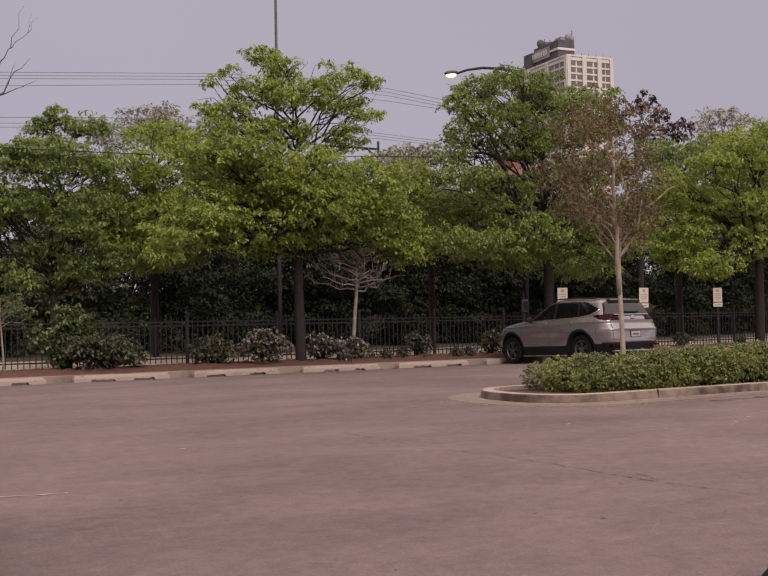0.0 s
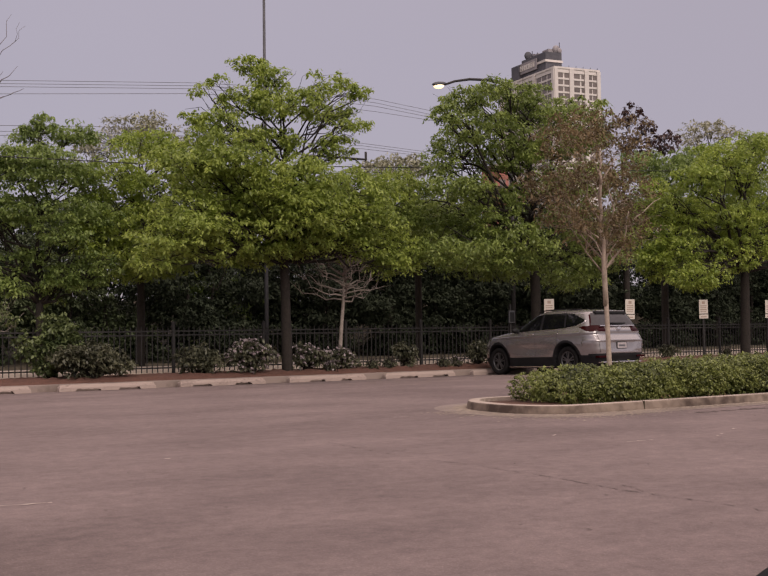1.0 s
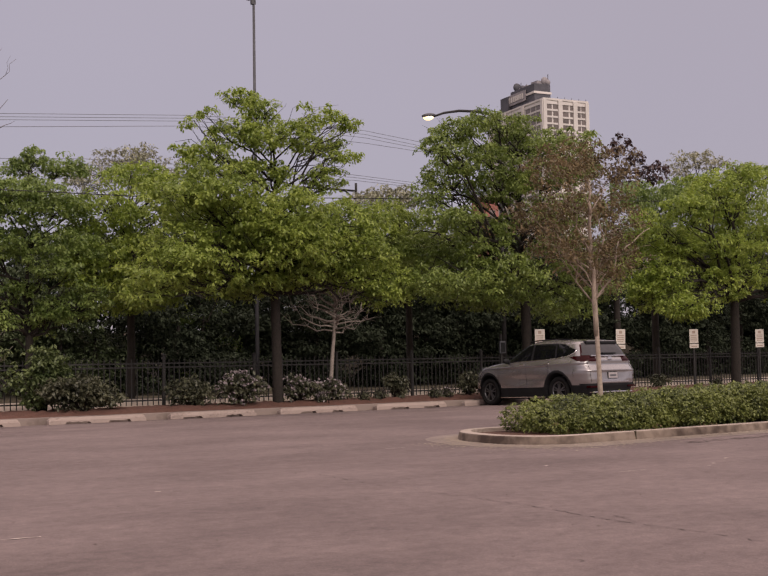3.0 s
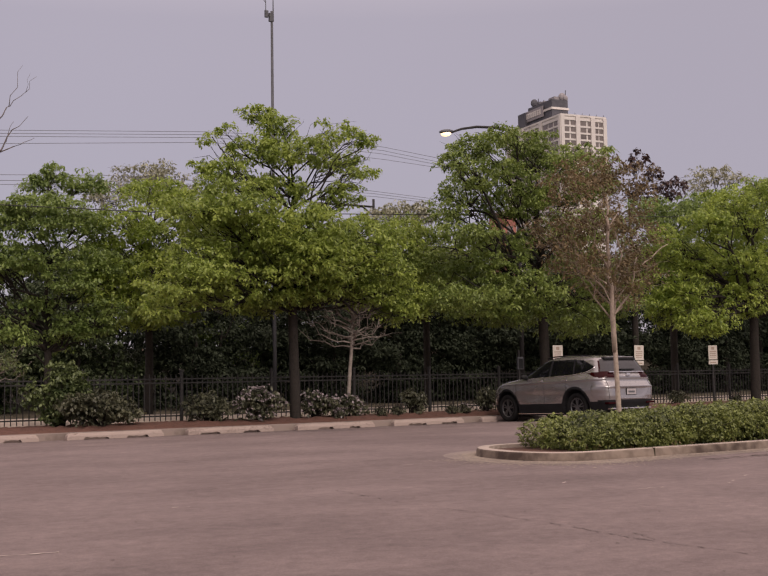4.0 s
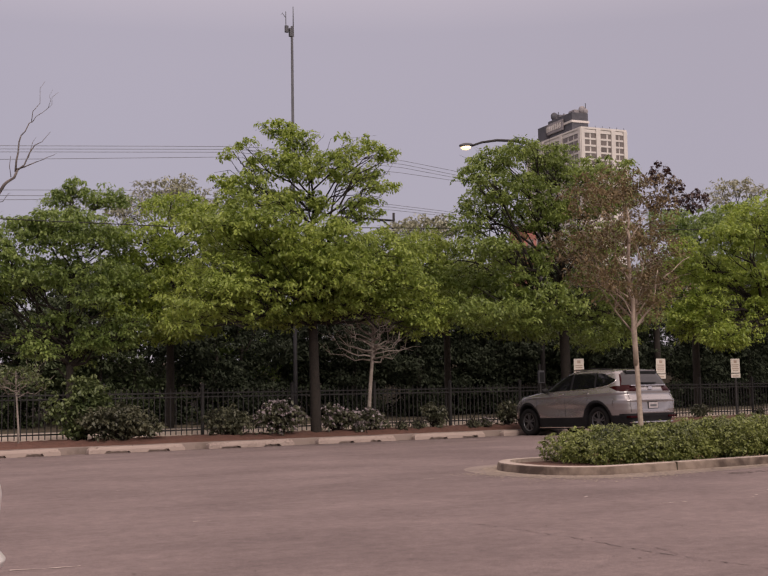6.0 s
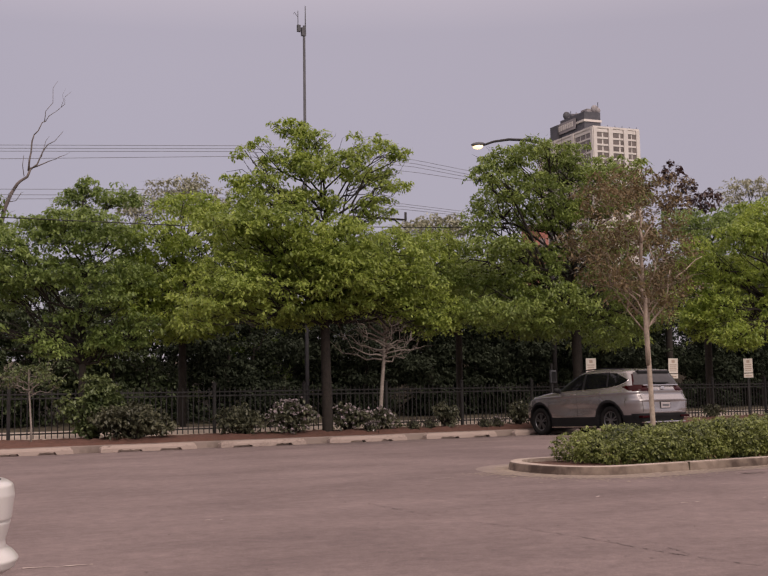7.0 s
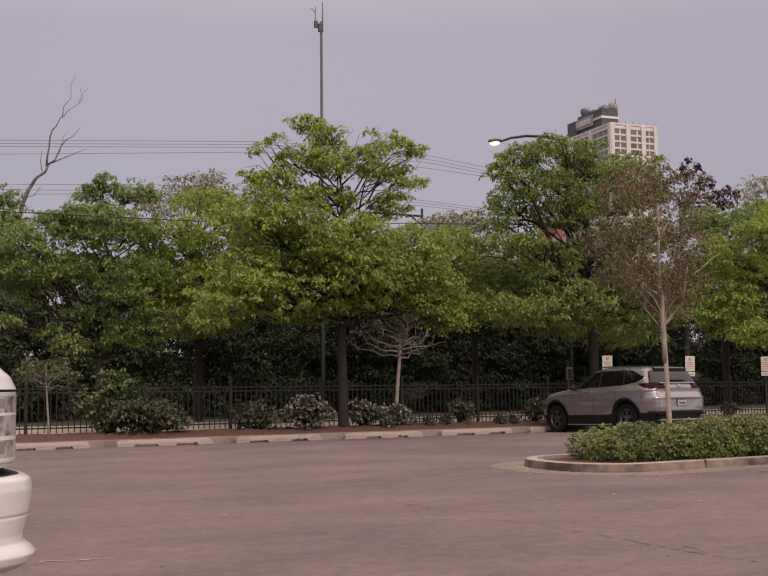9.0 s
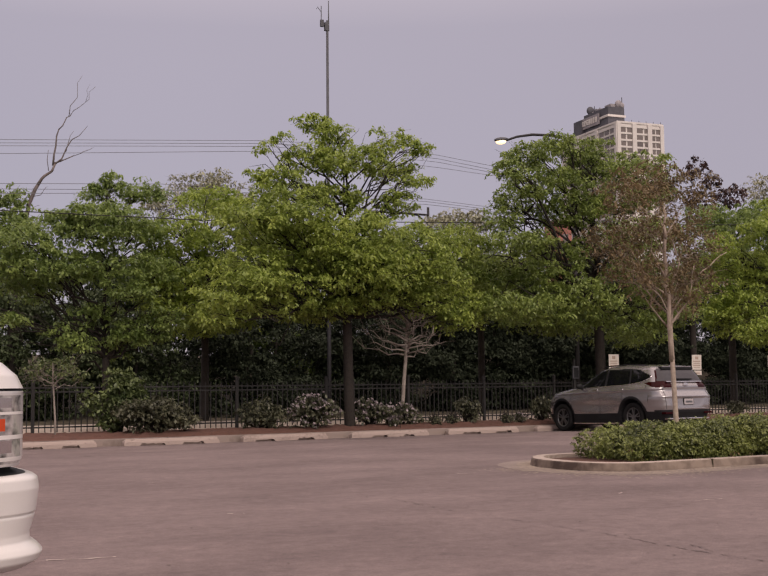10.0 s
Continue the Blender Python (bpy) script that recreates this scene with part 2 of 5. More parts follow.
M_TOWER_DARK = material("dark_penthouse", (0.045, 0.045, 0.055), (0.09, 0.085, 0.10), 0.2, 0.6, fine=1.0)
M_BRICK = material("red_brick_wall", (0.22, 0.08, 0.06), (0.36, 0.15, 0.12), 0.6, 0.85, fine=5.0)
M_LAMP = glow_material("warm_lamp_glow", (1.0, 0.66, 0.30), 2.2)

# ---- small builders ----


def link(name, verts, faces, mat, parent=None, label="", smooth=False):
    me = bpy.data.meshes.new(name)
    me.from_pydata(verts, [], faces)
    me.update()
    if smooth:
        me.polygons.foreach_set("use_smooth", [True] * len(me.polygons))
    me.materials.append(mat)
    ob = new(name, me)
    if parent:
        ob.parent = parent
    if label:
        tagged(ob, label)
    return ob


def part(name, bm, mat, parent=None, label="", smooth=False):
    """One bmesh as one mesh object, under a thing or a part."""
    me = bpy.data.meshes.new(name)
    bm.to_mesh(me)
    bm.free()
    if smooth:
        me.polygons.foreach_set("use_smooth", [True] * len(me.polygons))
    me.materials.append(mat)
    ob = new(name, me)
    if parent:
        ob.parent = parent
    if label:
        tagged(ob, label)
    return ob


def thing(name, m, label, category, group="", kind=""):
    ob = new(name)
    ob.empty_display_size = 0.2
    ob.matrix_world = m
    return tagged(ob, label, category, group, kind)


def box(bm, x0, x1, y0, y1, z0, z1, bevel=0.0):
    r = bmesh.ops.create_cube(bm, size=1.0, matrix=Matrix.Translation(((x0 + x1) / 2, (y0 + y1) / 2, (z0 + z1) / 2)) @ Matrix.Diagonal((x1 - x0, y1 - y0, z1 - z0, 1)))
    if bevel:
        edges = list({e for v in r["verts"] for e in v.link_edges})
        bmesh.ops.bevel(bm, geom=edges, offset=bevel, segments=2, profile=0.6, affect="EDGES")
    return bm


def boxed(x0, x1, y0, y1, z0, z1, bevel=0.0):
    return box(bmesh.new(), x0, x1, y0, y1, z0, z1, bevel)


def tube(verts, faces, points, radii, sides=7):
    """Adds a tapering tube along points to lists of verts and faces."""
    pts = [Vector(p) for p in points]
    start = len(verts)
    for i, p in enumerate(pts):
        d = (pts[min(i + 1, len(pts) - 1)] - pts[max(i - 1, 0)]).normalized()
        a = (Vector((1, 0, 0)) - d * d.x).normalized() if abs(d.x) < 0.9 else (Vector((0, 1, 0)) - d * d.y).normalized()
        b = d.cross(a)
        for k in range(sides):
            w = 2 * math.pi * k / sides
            verts.append(tuple(p + float(radii[i]) * (math.cos(w) * a + math.sin(w) * b)))
    for i in range(len(pts) - 1):
        for k in range(sides):
            q = start + i * sides
            k2 = (k + 1) % sides
            faces.append((q + k, q + k2, q + sides + k2, q + sides + k))
    faces.append(tuple(start + (len(pts) - 1) * sides + k for k in range(sides)))
    faces.append(tuple(start + k for k in reversed(range(sides))))


def bent(a, b, rng, n=5, sag=0.0, wobble=0.06):
    """Points of a slightly crooked way from a to b."""
    a, b = np.array(a, float), np.array(b, float)
    length = np.linalg.norm(b - a)
    out = []
    for i in range(n + 1):
        t = i / n
        p = a + (b - a) * t
        p[2] += sag * length * math.sin(math.pi * t)
        if 0 < i < n:
            p += rng.normal(0, wobble * length / n, 3)
        out.append(tuple(p))
    return out


def leaf_mesh(name, lobes, size, clumps, per_clump, mat, parent, seed, label="", clump_r=0.2, droop=0.3, hollow=0.36):
    """A crown: lobes (cx, cy, cz, rx, ry, rz) filled with sprays of small pointed leaves. clumps: sprays in a lobe of one cubic metre."""
    rng = np.random.default_rng(seed)
    centres = []
    for cx, cy, cz, rx, ry, rz in lobes:
        k = max(4, int(clumps * (rx * ry * rz) ** 0.6667 * 1.6))
        d = rng.normal(size=(k, 3))
        d /= np.linalg.norm(d, axis=1)[:, None]
        d *= (hollow + (1.04 - hollow) * rng.random((k, 1)) ** 0.7)
        centres.append(np.array([cx, cy, cz]) + d * np.array([rx, ry, rz]))
    c = np.concatenate(centres)
    n = len(c) * per_clump
    # each spray is a small drooping rosette
    ang = rng.random(n) * 2 * math.pi
    reach = rng.random(n) ** 0.6
    r = np.repeat(clump_r * (0.5 + 1.1 * rng.random(len(c)) ** 1.5), per_clump) * reach
    tilt = rng.normal(0.25, 0.35, n) - (0.9 + droop) * reach
    p = np.repeat(c, per_clump, axis=0) + np.stack([np.cos(ang) * r, np.sin(ang) * r, rng.normal(0, 0.2, n) * clump_r - droop * 1.6 * r * reach], 1)
    along = np.stack([np.cos(ang) * np.cos(tilt), np.sin(ang) * np.cos(tilt), np.sin(tilt)], 1)
    up = np.stack([rng.normal(0, 0.35, n), rng.normal(0, 0.35, n), np.ones(n)], 1)
    side = np.cross(along, up)
    side /= np.linalg.norm(side, axis=1)[:, None] + 1e-9
    s = size * (0.6 + 0.8 * rng.random(n))[:, None]
    v = np.empty((n, 4, 3))
    v[:, 0] = p - along * s * 0.5
    v[:, 1] = p + side * s * 0.26
    v[:, 2] = p + along * s * 0.5
    v[:, 3] = p - side * s * 0.26
    me = bpy.data.meshes.new(name)
    me.vertices.add(4 * n)
    me.vertices.foreach_set("co", v.ravel())
    me.loops.add(4 * n)
    me.loops.foreach_set("vertex_index", np.arange(4 * n))
    me.polygons.add(n)
    me.polygons.foreach_set("loop_start", np.arange(n) * 4)
    me.update(calc_edges=True)
    me.materials.append(mat)
    ob = new(name, me)
    if parent:
        ob.parent = parent
    if label:
        tagged(ob, label)
    return ob


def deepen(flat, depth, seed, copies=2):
    """Lobes from the camera's side (dx, dz, rx, rz), spread along its line of sight, or at a set depth."""
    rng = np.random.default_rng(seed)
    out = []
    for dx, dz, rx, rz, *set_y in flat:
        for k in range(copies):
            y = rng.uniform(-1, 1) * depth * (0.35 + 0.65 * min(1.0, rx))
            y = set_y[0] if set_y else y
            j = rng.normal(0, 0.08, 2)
            # 0.55, 0.835 point along the view; z grows with depth to keep the outline
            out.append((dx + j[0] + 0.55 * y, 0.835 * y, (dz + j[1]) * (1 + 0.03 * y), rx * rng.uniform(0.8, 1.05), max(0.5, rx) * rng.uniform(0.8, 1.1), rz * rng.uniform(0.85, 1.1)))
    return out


def tree(place, flat, trunk_r, fork, leaf, bark, label, seed, depth=1.8, size=0.09, clumps=85, per=24, lean=0.0, copies=2, limbs=True, clump_r=0.2, kind_name="tree", top=None, bare=()):
    """A trunk that forks into tapering limbs, one to each lobe of the crown, and the crown of small leaves."""
    rng = np.random.default_rng(seed)
    t = thing(kind_name, Matrix.Translation(place), label, "tree")
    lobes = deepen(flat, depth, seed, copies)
    v, f = [], []
    head = max(l[2] for l in lobes) * 0.9 if top is None else top
    stem = [(0, 0, -0.25), (0, 0, 0.05), (lean * 0.3, 0, fork * 0.5), (lean * 0.6, 0.0, fork)]
    k = 6
    for i in range(1, k + 1):
        q = i / k
        stem.append((lean * (0.6 + 0.4 * q) + rng.normal(0, 0.1), rng.normal(0, 0.1), fork + (head - fork) * q))
    rad = [trunk_r * 1.35, trunk_r * 1.12, trunk_r, trunk_r * 0.92] + [trunk_r * (0.72 - 0.64 * i / k) for i in range(1, k + 1)]
    tube(v, f, stem, rad, 10)
    if limbs:
        for cx, cy, cz, rx, ry, rz in lobes:
            z0 = max(fork * 0.95, min(head * 0.95, cz - 0.85 * math.hypot(cx, cy) - 0.1))
            q = max(0.0, (z0 - fork) / (head - fork))
            a = (lean * (0.6 + 0.4 * q), 0, z0)
            r0 = trunk_r * (0.42 - 0.26 * q)
            path = bent(a, (cx, cy, cz), rng, 5, 0.06, 0.25)
            tube(v, f, path, [r0 * (1 - 0.8 * i / 5) for i in range(6)], 6)
            for _ in range(7):
                e = np.array([cx, cy, cz]) + np.clip(rng.normal(size=3), -0.95, 0.95) * np.array([rx, ry, rz]) * 0.75
                tube(v, f, bent(path[int(rng.integers(2, 5))], e, rng, 3, 0.04, 0.3), [r0 * 0.35, r0 * 0.25, r0 * 0.17, r0 * 0.08], 5)
    for ex, ez in bare:
        ey = rng.uniform(-1.2, 0.3)
        path = bent((lean * 0.6, 0, max(0.5, ez - 0.35 * abs(ex))), (ex, ey, ez), rng, 5, 0.05, 0.2)
        tube(v, f, path, [trunk_r * 0.34 * (1 - 0.16 * i) for i in range(6)], 6)
        for _ in range(5):
            a = path[int(rng.integers(2, 6))]
            tube(v, f, bent(a, np.array(a) + rng.normal(0, 0.3, 3) + (0.3 * ex / abs(ex), 0, 0.05), rng, 3, 0.0, 0.3), [0.014, 0.011, 0.008, 0.004], 5)
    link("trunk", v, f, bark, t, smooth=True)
    leaf_mesh("crown", lobes, size, clumps, per, leaf, t, seed + 1, clump_r=clump_r)
    return t

# ---- the ground ----
FALL = 0.0239          # the lot falls towards the far kerb over its last six metres


def lot_z(y):
    return -FALL * max(0.0, 6.0 + y)


def sheet(name, ys, zs, x0, x1, mat, label, nx=2, bumps=0.0, seed=0):
    """A strip of ground that follows the profile (ys, zs)."""
    rng = np.random.default_rng(seed)
    xs = np.linspace(x0, x1, nx)
    v = [(x, y, z + (rng.normal(0, bumps) if bumps and 0 < j < len(ys) - 1 else 0)) for j, (y, z) in enumerate(zip(ys, zs)) for x in xs]
    f = [(j * nx + i, j * nx + i + 1, (j + 1) * nx + i + 1, (j + 1) * nx + i) for j in range(len(ys) - 1) for i in range(nx - 1)]
    return tagged(link(name, v, f, mat, smooth=True), label, name.replace("_", " "), kind="structure")


sheet("ground", [-900, -6, 0.2, 13.6, 20, 2500], [-0.03, -0.03, -0.19, -0.19, -0.03, -0.03], -1500, 2500, M_GRASS, "rough grass and soil reaching to the horizon")
sheet("parking_lot", [-120, -6, 0.36], [0.0, 0.0, lot_z(0.36)], -80, 120, M_ASPHALT, "worn pinkish grey asphalt of a parking lot")
BED_Y = np.linspace(0.50, 2.95, 22)
sheet("mulch_bed", list(BED_Y), [0.10 * min(1, (y - 0.5) / 0.6) - 0.03 * max(0.0, (y - 1.8)) for y in BED_Y], -20, 75, M_MULCH, "planting bed of reddish brown bark mulch", 700, 0.018, 3)
sheet("pavement", [2.72, 2.74, 5.0], [0.0, 0.06, 0.2], -60, 160, M_SIDEWALK, "pale concrete pavement behind the fence")
sheet("verge", [5.0, 5.5, 6.15], [0.196, 0.2, 0.15], -60, 160, M_SOIL, "dark bare verge between pavement and street")
sheet("road", [6.15, 6.3, 6.31, 13.4], [0.14, 0.14, -0.18, -0.18], -200, 300, M_ROAD, "grey asphalt street behind the fence")
# the bank behind the woodland is added, to block sky gaps between trees
sheet("far_verge", [13.4, 13.6, 16.0, 22.0, 27.0, 40.0], [-0.18, 0.0, 0.05, 0.35, 2.6, 3.0], -60, 120, M_SOIL, "dark leaf-strewn soil under the far trees")

# the paving joint, its side cracks, and a worn stall line
rng = np.random.default_rng(11)


def crack(x0, y0, x1, y1, wide, seed, mat=M_CRACK, name="crack", label="thin dark crack in the asphalt", broken=0.3):
    r = np.random.default_rng(seed)
    n = max(6, int(math.hypot(x1 - x0, y1 - y0) / 0.05))
    v, f = [], []
    for i in range(n + 1):
        t = i / n
        x, y = x0 + (x1 - x0) * t + r.normal(0, 0.012), y0 + (y1 - y0) * t + r.normal(0, 0.012)
        w = wide * abs(r.normal(0.7, 0.45))
        nx, ny = (y1 - y0), -(x1 - x0)
        q = math.hypot(nx, ny)
        v += [(x - nx / q * w, y - ny / q * w, lot_z(y) + 0.004), (x + nx / q * w, y + ny / q * w, lot_z(y) + 0.004)]
        if i and r.random() > broken:
            f.append((2 * i - 2, 2 * i - 1, 2 * i + 1, 2 * i))
    return tagged(link(name, v, f, mat), label, "crack" if mat is M_CRACK else "marking", kind="structure")


JOINT = ((5.84, -21.5), (5.84, -19.7), (5.80, -19.2), (5.88, -18.32), (5.89, -17.2), (5.84, -16.0), (5.96, -14.66), (6.02, -13.4))
for k, ((xa, ya), (xb, yb)) in enumerate(zip(JOINT, JOINT[1:])):
    crack(xa, ya, xb, yb, 0.0065 if k < 5 else 0.005, 1 + k, broken=0.34 + 0.04 * k)
for k, (xa, ya, xb, yb) in enumerate(((5.88, -18.5, 6.05, -18.2), (5.82, -19.4, 6.0, -18.95), (5.86, -16.7, 5.6, -16.45), (5.85, -16.1, 6.1, -15.9), (7.3, -15.0, 7.7, -15.1))):
    crack(xa, ya, xb, yb, 0.005, 20 + k, broken=0.5)
for xa, ya, xb, yb, q in ((6.74, -11.33, 7.95, -11.49, 0.25), (7.95, -11.49, 9.6, -11.84, 0.2), (4.6, -11.0, 6.74, -11.33, 0.5), (9.0, -6.2, 13.5, -6.6, 0.4)):
    crack(xa, ya, xb, yb, 0.013, int(xa * 10), broken=q)
crack(1.2, -17.0, 2.45, -17.25, 0.022, 5, M_LINE, "stall_line", "faint worn white stall line on the asphalt", 0.25)
crack(9.2, -17.0, 10.3, -16.4, 0.014, 7, M_LINE, "stall_line", "faint worn white stall line on the asphalt", 0.6)
for k in range(16):
    x, y = rng.uniform(0.5, 12), rng.uniform(-19.5, -6)
    crack(x, y, x + rng.uniform(0.1, 0.4), y + rng.uniform(-0.1, 0.1), 0.012, 40 + k, M_LINE, "pale_scuff", "small pale scuff on the asphalt", 0.3)

# drifts of dark grit washed up along the kerb


def drift(x0, x1, y, wide, seed, mat, name, label):
    """A thin uneven patch of dirt: many small flat flecks scattered along a line."""
    r = np.random.default_rng(seed)
    v, f = [], []
    for _ in range(int((x1 - x0) * 60)):
        x, yy = r.uniform(x0, x1), y + r.normal(0, wide)
        a, b, q = r.uniform(0.01, 0.07), r.uniform(0.006, 0.02), r.uniform(-0.3, 0.3)
        k = len(v)
        for c, d in ((-1, 0), (-0.3, -1), (0.6, -0.8), (1, 0.1), (0.2, 1), (-0.7, 0.7)):
            v.append((x + a * c - b * d * q, yy + b * d + a * c * q, lot_z(yy) + 0.004))
        f.append(tuple(range(k, k + 6)))
    return tagged(link(name, v, f, mat), label, "dirt", kind="stuff")


drift(4.0, 12.5, -0.22, 0.09, 71, M_GRIT, "grit", "dark grit washed up along the kerb")
drift(12.5, 19.0, -0.18, 0.05, 72, M_GRIT, "grit", "dark grit washed up along the kerb")
drift(11.7, 14.5, -14.6, 0.07, 73, M_GRIT, "grit", "dark stain of grit beside the island")
drift(4.9, 6.1, -5.4, 0.10, 74, M_GRIT, "grit", "dark smear of grit on the asphalt")
drift(4.5, 7.4, -3.6, 0.16, 75, M_GRIT, "grit", "dark smear of grit on the asphalt")
drift(13.0, 19.5, -3.4, 0.10, 77, M_GRIT, "grit", "dark smear of grit on the asphalt")

# fallen leaves and crumbs scattered over the asphalt
r_ = np.random.default_rng(91)
lv, lf = [], []
for _ in range(150):
    x, y = r_.uniform(0.5, 14), r_.uniform(-21, -2)
    a, b, q, k = r_.uniform(0.008, 0.026), r_.uniform(0.006, 0.014), r_.uniform(0, 3.1), len(lv)
    for u, w, z in ((-1, 0, 0.003), (0, -1, 0.006), (1, 0, 0.010), (0, 1, 0.005)):
        lv.append((x + a * u * math.cos(q) - b * w * math.sin(q), y + a * u * math.sin(q) + b * w * math.cos(q), lot_z(y) + z))
    lf.append((k, k + 1, k + 2, k + 3))
tagged(link("litter", lv, lf, M_CRACK), "small dark fallen leaves and crumbs on the asphalt", "litter", kind="stuff")

# ---- far kerb, wheel stops ----


def kerb_piece(length, wide=0.16, high=0.16):
    bm = boxed(0.006, length - 0.006, 0, wide, -0.12, high, 0.018)
    me = bpy.data.meshes.new("kerb_stone")
    bm.to_mesh(me)
    bm.free()
    me.materials.append(M_CONCRETE_OLD)
    return me


far_kerb = thing("kerb", Matrix.Translation((0, 0, 0)), "stained pale concrete kerb along the planting bed", "kerb", kind="structure")
KERB_ME = kerb_piece(3.0)
for k in range(-5, 20):
    o = new("kerb_stone", KERB_ME)
    o.parent = far_kerb
    o.location = (3.0 * k, 0.36, lot_z(0.36))


def wheel_stop_mesh(seed):
    """A precast bar with sloping faces and chipped edges, lifted on uneven feet, so that dark slots show below it."""
    r = np.random.default_rng(seed)
    bm = bmesh.new()
    L, W, n = 2.244, 0.17, 34
    a = r.uniform(0.3, 0.55)
    b = r.uniform(1.35, 1.6)
    slots = ((a, a + r.uniform(0.45, 0.75)), (b, b + r.uniform(0.35, 0.6)))
    rows = []
    for i in range(n + 1):
        x = L * i / n
        low = -0.05
        for s0, s1 in slots:
            if s0 < x < s1:
                low = 0.036 + r.uniform(0, 0.026)
        end = 0.035 if i in (0, n) else 0.0
        chip = abs(r.normal(0, 0.006))
        xs = x + (0.02 if i == 0 else -0.02 if i == n else 0)
        rows.append([bm.verts.new(q) for q in ((x, 0, low), (x, 0.004, 0.085 - end), (xs, 0.022 + chip, 0.135 - end - chip), (xs, 0.04, 0.146 - end), (xs, W - 0.03, 0.146 - end), (x, W, 0.09), (x, W, low))])
    for p, q in zip(rows, rows[1:]):
        for k in range(7):
            bm.faces.new((p[k], q[k], q[(k + 1) % 7], p[(k + 1) % 7]))
    bm.faces.new(rows[0])
    bm.faces.new(list(reversed(rows[-1])))
    bmesh.ops.recalc_face_normals(bm, faces=bm.faces)
    return bm


for k in range(-4, 11):
    stop = part("wheel_stop", wheel_stop_mesh(800 + k), M_CONCRETE)
    tagged(stop, "chipped pale concrete wheel stop lying before the kerb", "wheel stop", "wheel stops along the kerb")
    stop.matrix_world = pose(7.888 + 2.845 * k, 0.02 + rng.normal(0, 0.02), lot_z(0.05), 0, 0, rng.normal(0, 0.7))

# ---- island with its kerb, soil, hedge ----


def island_outline(inset):
    """The island's rim: straight sides and a rounded near end."""
    pts = [(40.0, -11.45 - inset)]
    for a in np.linspace(90, 270, 19):
        ca, sa = math.cos(radians(a)), math.sin(radians(a))
        ex = abs(ca) ** 0.95 * (-1 if ca < 0 else 1)
        pts.append((10.78 + ex * (0.98 - inset) + 0.16 * sa * (1 if sa < 0 else 0), -12.58 + sa * (1.13 - inset)))
    pts.append((40.0, -13.71 + inset))
    return pts


island = thing("parking_island", Matrix.Identity(4), "long concrete-kerbed planting island in the parking lot", "island", kind="structure")
outer, inner = island_outline(0.0), island_outline(0.17)
edge = island_outline(-0.03)
kv, kf, tv, tf = [], [], [], []
for (a, b), (c, d), (e, g) in zip(outer, inner, edge):
    w1, w2 = (a + (c - a) * 0.06, b + (d - b) * 0.06), (a + (c - a) * 0.16, b + (d - b) * 0.16)
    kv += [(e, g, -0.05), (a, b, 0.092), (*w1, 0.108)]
    tv += [(*w1, 0.108), (*w2, 0.115), (c, d, 0.113), (c, d, -0.02)]
for i in range(len(outer) - 1):
    kf += [(3 * i + j, 3 * i + j + 1, 3 * i + j + 4, 3 * i + j + 3) for j in range(2)]
    tf += [(4 * i + j, 4 * i + j + 1, 4 * i + j + 5, 4 * i + j + 4) for j in range(3)]
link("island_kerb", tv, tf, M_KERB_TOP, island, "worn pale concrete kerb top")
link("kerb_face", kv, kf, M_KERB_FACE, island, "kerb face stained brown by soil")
gv, gf = [], []
r_ = np.random.default_rng(31)
rim_pts = []
for (a, b), (c, d) in zip(outer, outer[1:]):
    m_ = max(1, int(math.hypot(c - a, d - b) / 0.25))
    rim_pts += [(a + (c - a) * k / m_, b + (d - b) * k / m_) for k in range(m_)]
for k, (a, b) in enumerate(rim_pts):
    c, d = rim_pts[min(k + 1, len(rim_pts) - 1)]
    e, g = rim_pts[max(k - 1, 0)]
    q = math.hypot(c - e, d - g)
    spread = (0.34 + 0.5 * math.exp(-((a - 10.3) / 0.9) ** 2) if b < -12.2 else 0.25)
    nx, ny = (d - g) / q, -(c - e) / q
    if nx * (a - 11.5) + ny * (b + 12.58) < 0 and a < 12 or a >= 12 and ny * (b + 12.58) < 0:
        nx, ny = -nx, -ny
    for _ in range(170 if a < 15 else 30 if a < 20 else 6):
        along, off = r_.uniform(-0.14, 0.14), spread * abs(r_.normal(0, 0.5)) - 0.01
        fx, fy = a + nx * off - ny * along, b + ny * off + nx * along
        w1, w2, k1 = r_.uniform(0.008, 0.03), r_.uniform(0.006, 0.02), len(gv)
        gv += [(fx + w1 * u, fy + w2 * w, 0.003 + 0.001 * r_.random()) for u, w in ((-1, 0), (-0.3, -1), (0.6, -0.8), (1, 0.1), (0.2, 1), (-0.7, 0.7))]
        gf.append(tuple(range(k1, k1 + 6)))
bv, bf = [], []
for k, (a, b) in enumerate(island_outline(-0.02)):
    c, d = island_outline(-0.30 - 0.22 * math.exp(-((a - 10.4) / 0.8) ** 2) + 0.04 * math.sin(5.0 * a))[k]
    bv += [(a, b, 0.0022), (c, d, 0.0022)]
    if k:
        bf.append((2 * k - 2, 2 * k - 1, 2 * k + 1, 2 * k))
tagged(link("gutter", bv, bf, M_GUTTER_WORN), "worn sandy strip of asphalt along the island kerb", "gutter", kind="structure")
tagged(link("sand", gv, gf, M_GUTTER), "pale sand washed up along the island kerb", "sand", kind="stuff")
soil_pts = island_outline(0.16)
sv = [(x, y, 0.06) for x, y in soil_pts] + [(min(x, 39.5) * 1.0 + (0.45 if x < 12 else 0), -12.58 + (y + 12.58) * 0.6, 0.085) for x, y in soil_pts]
n_ = len(soil_pts)
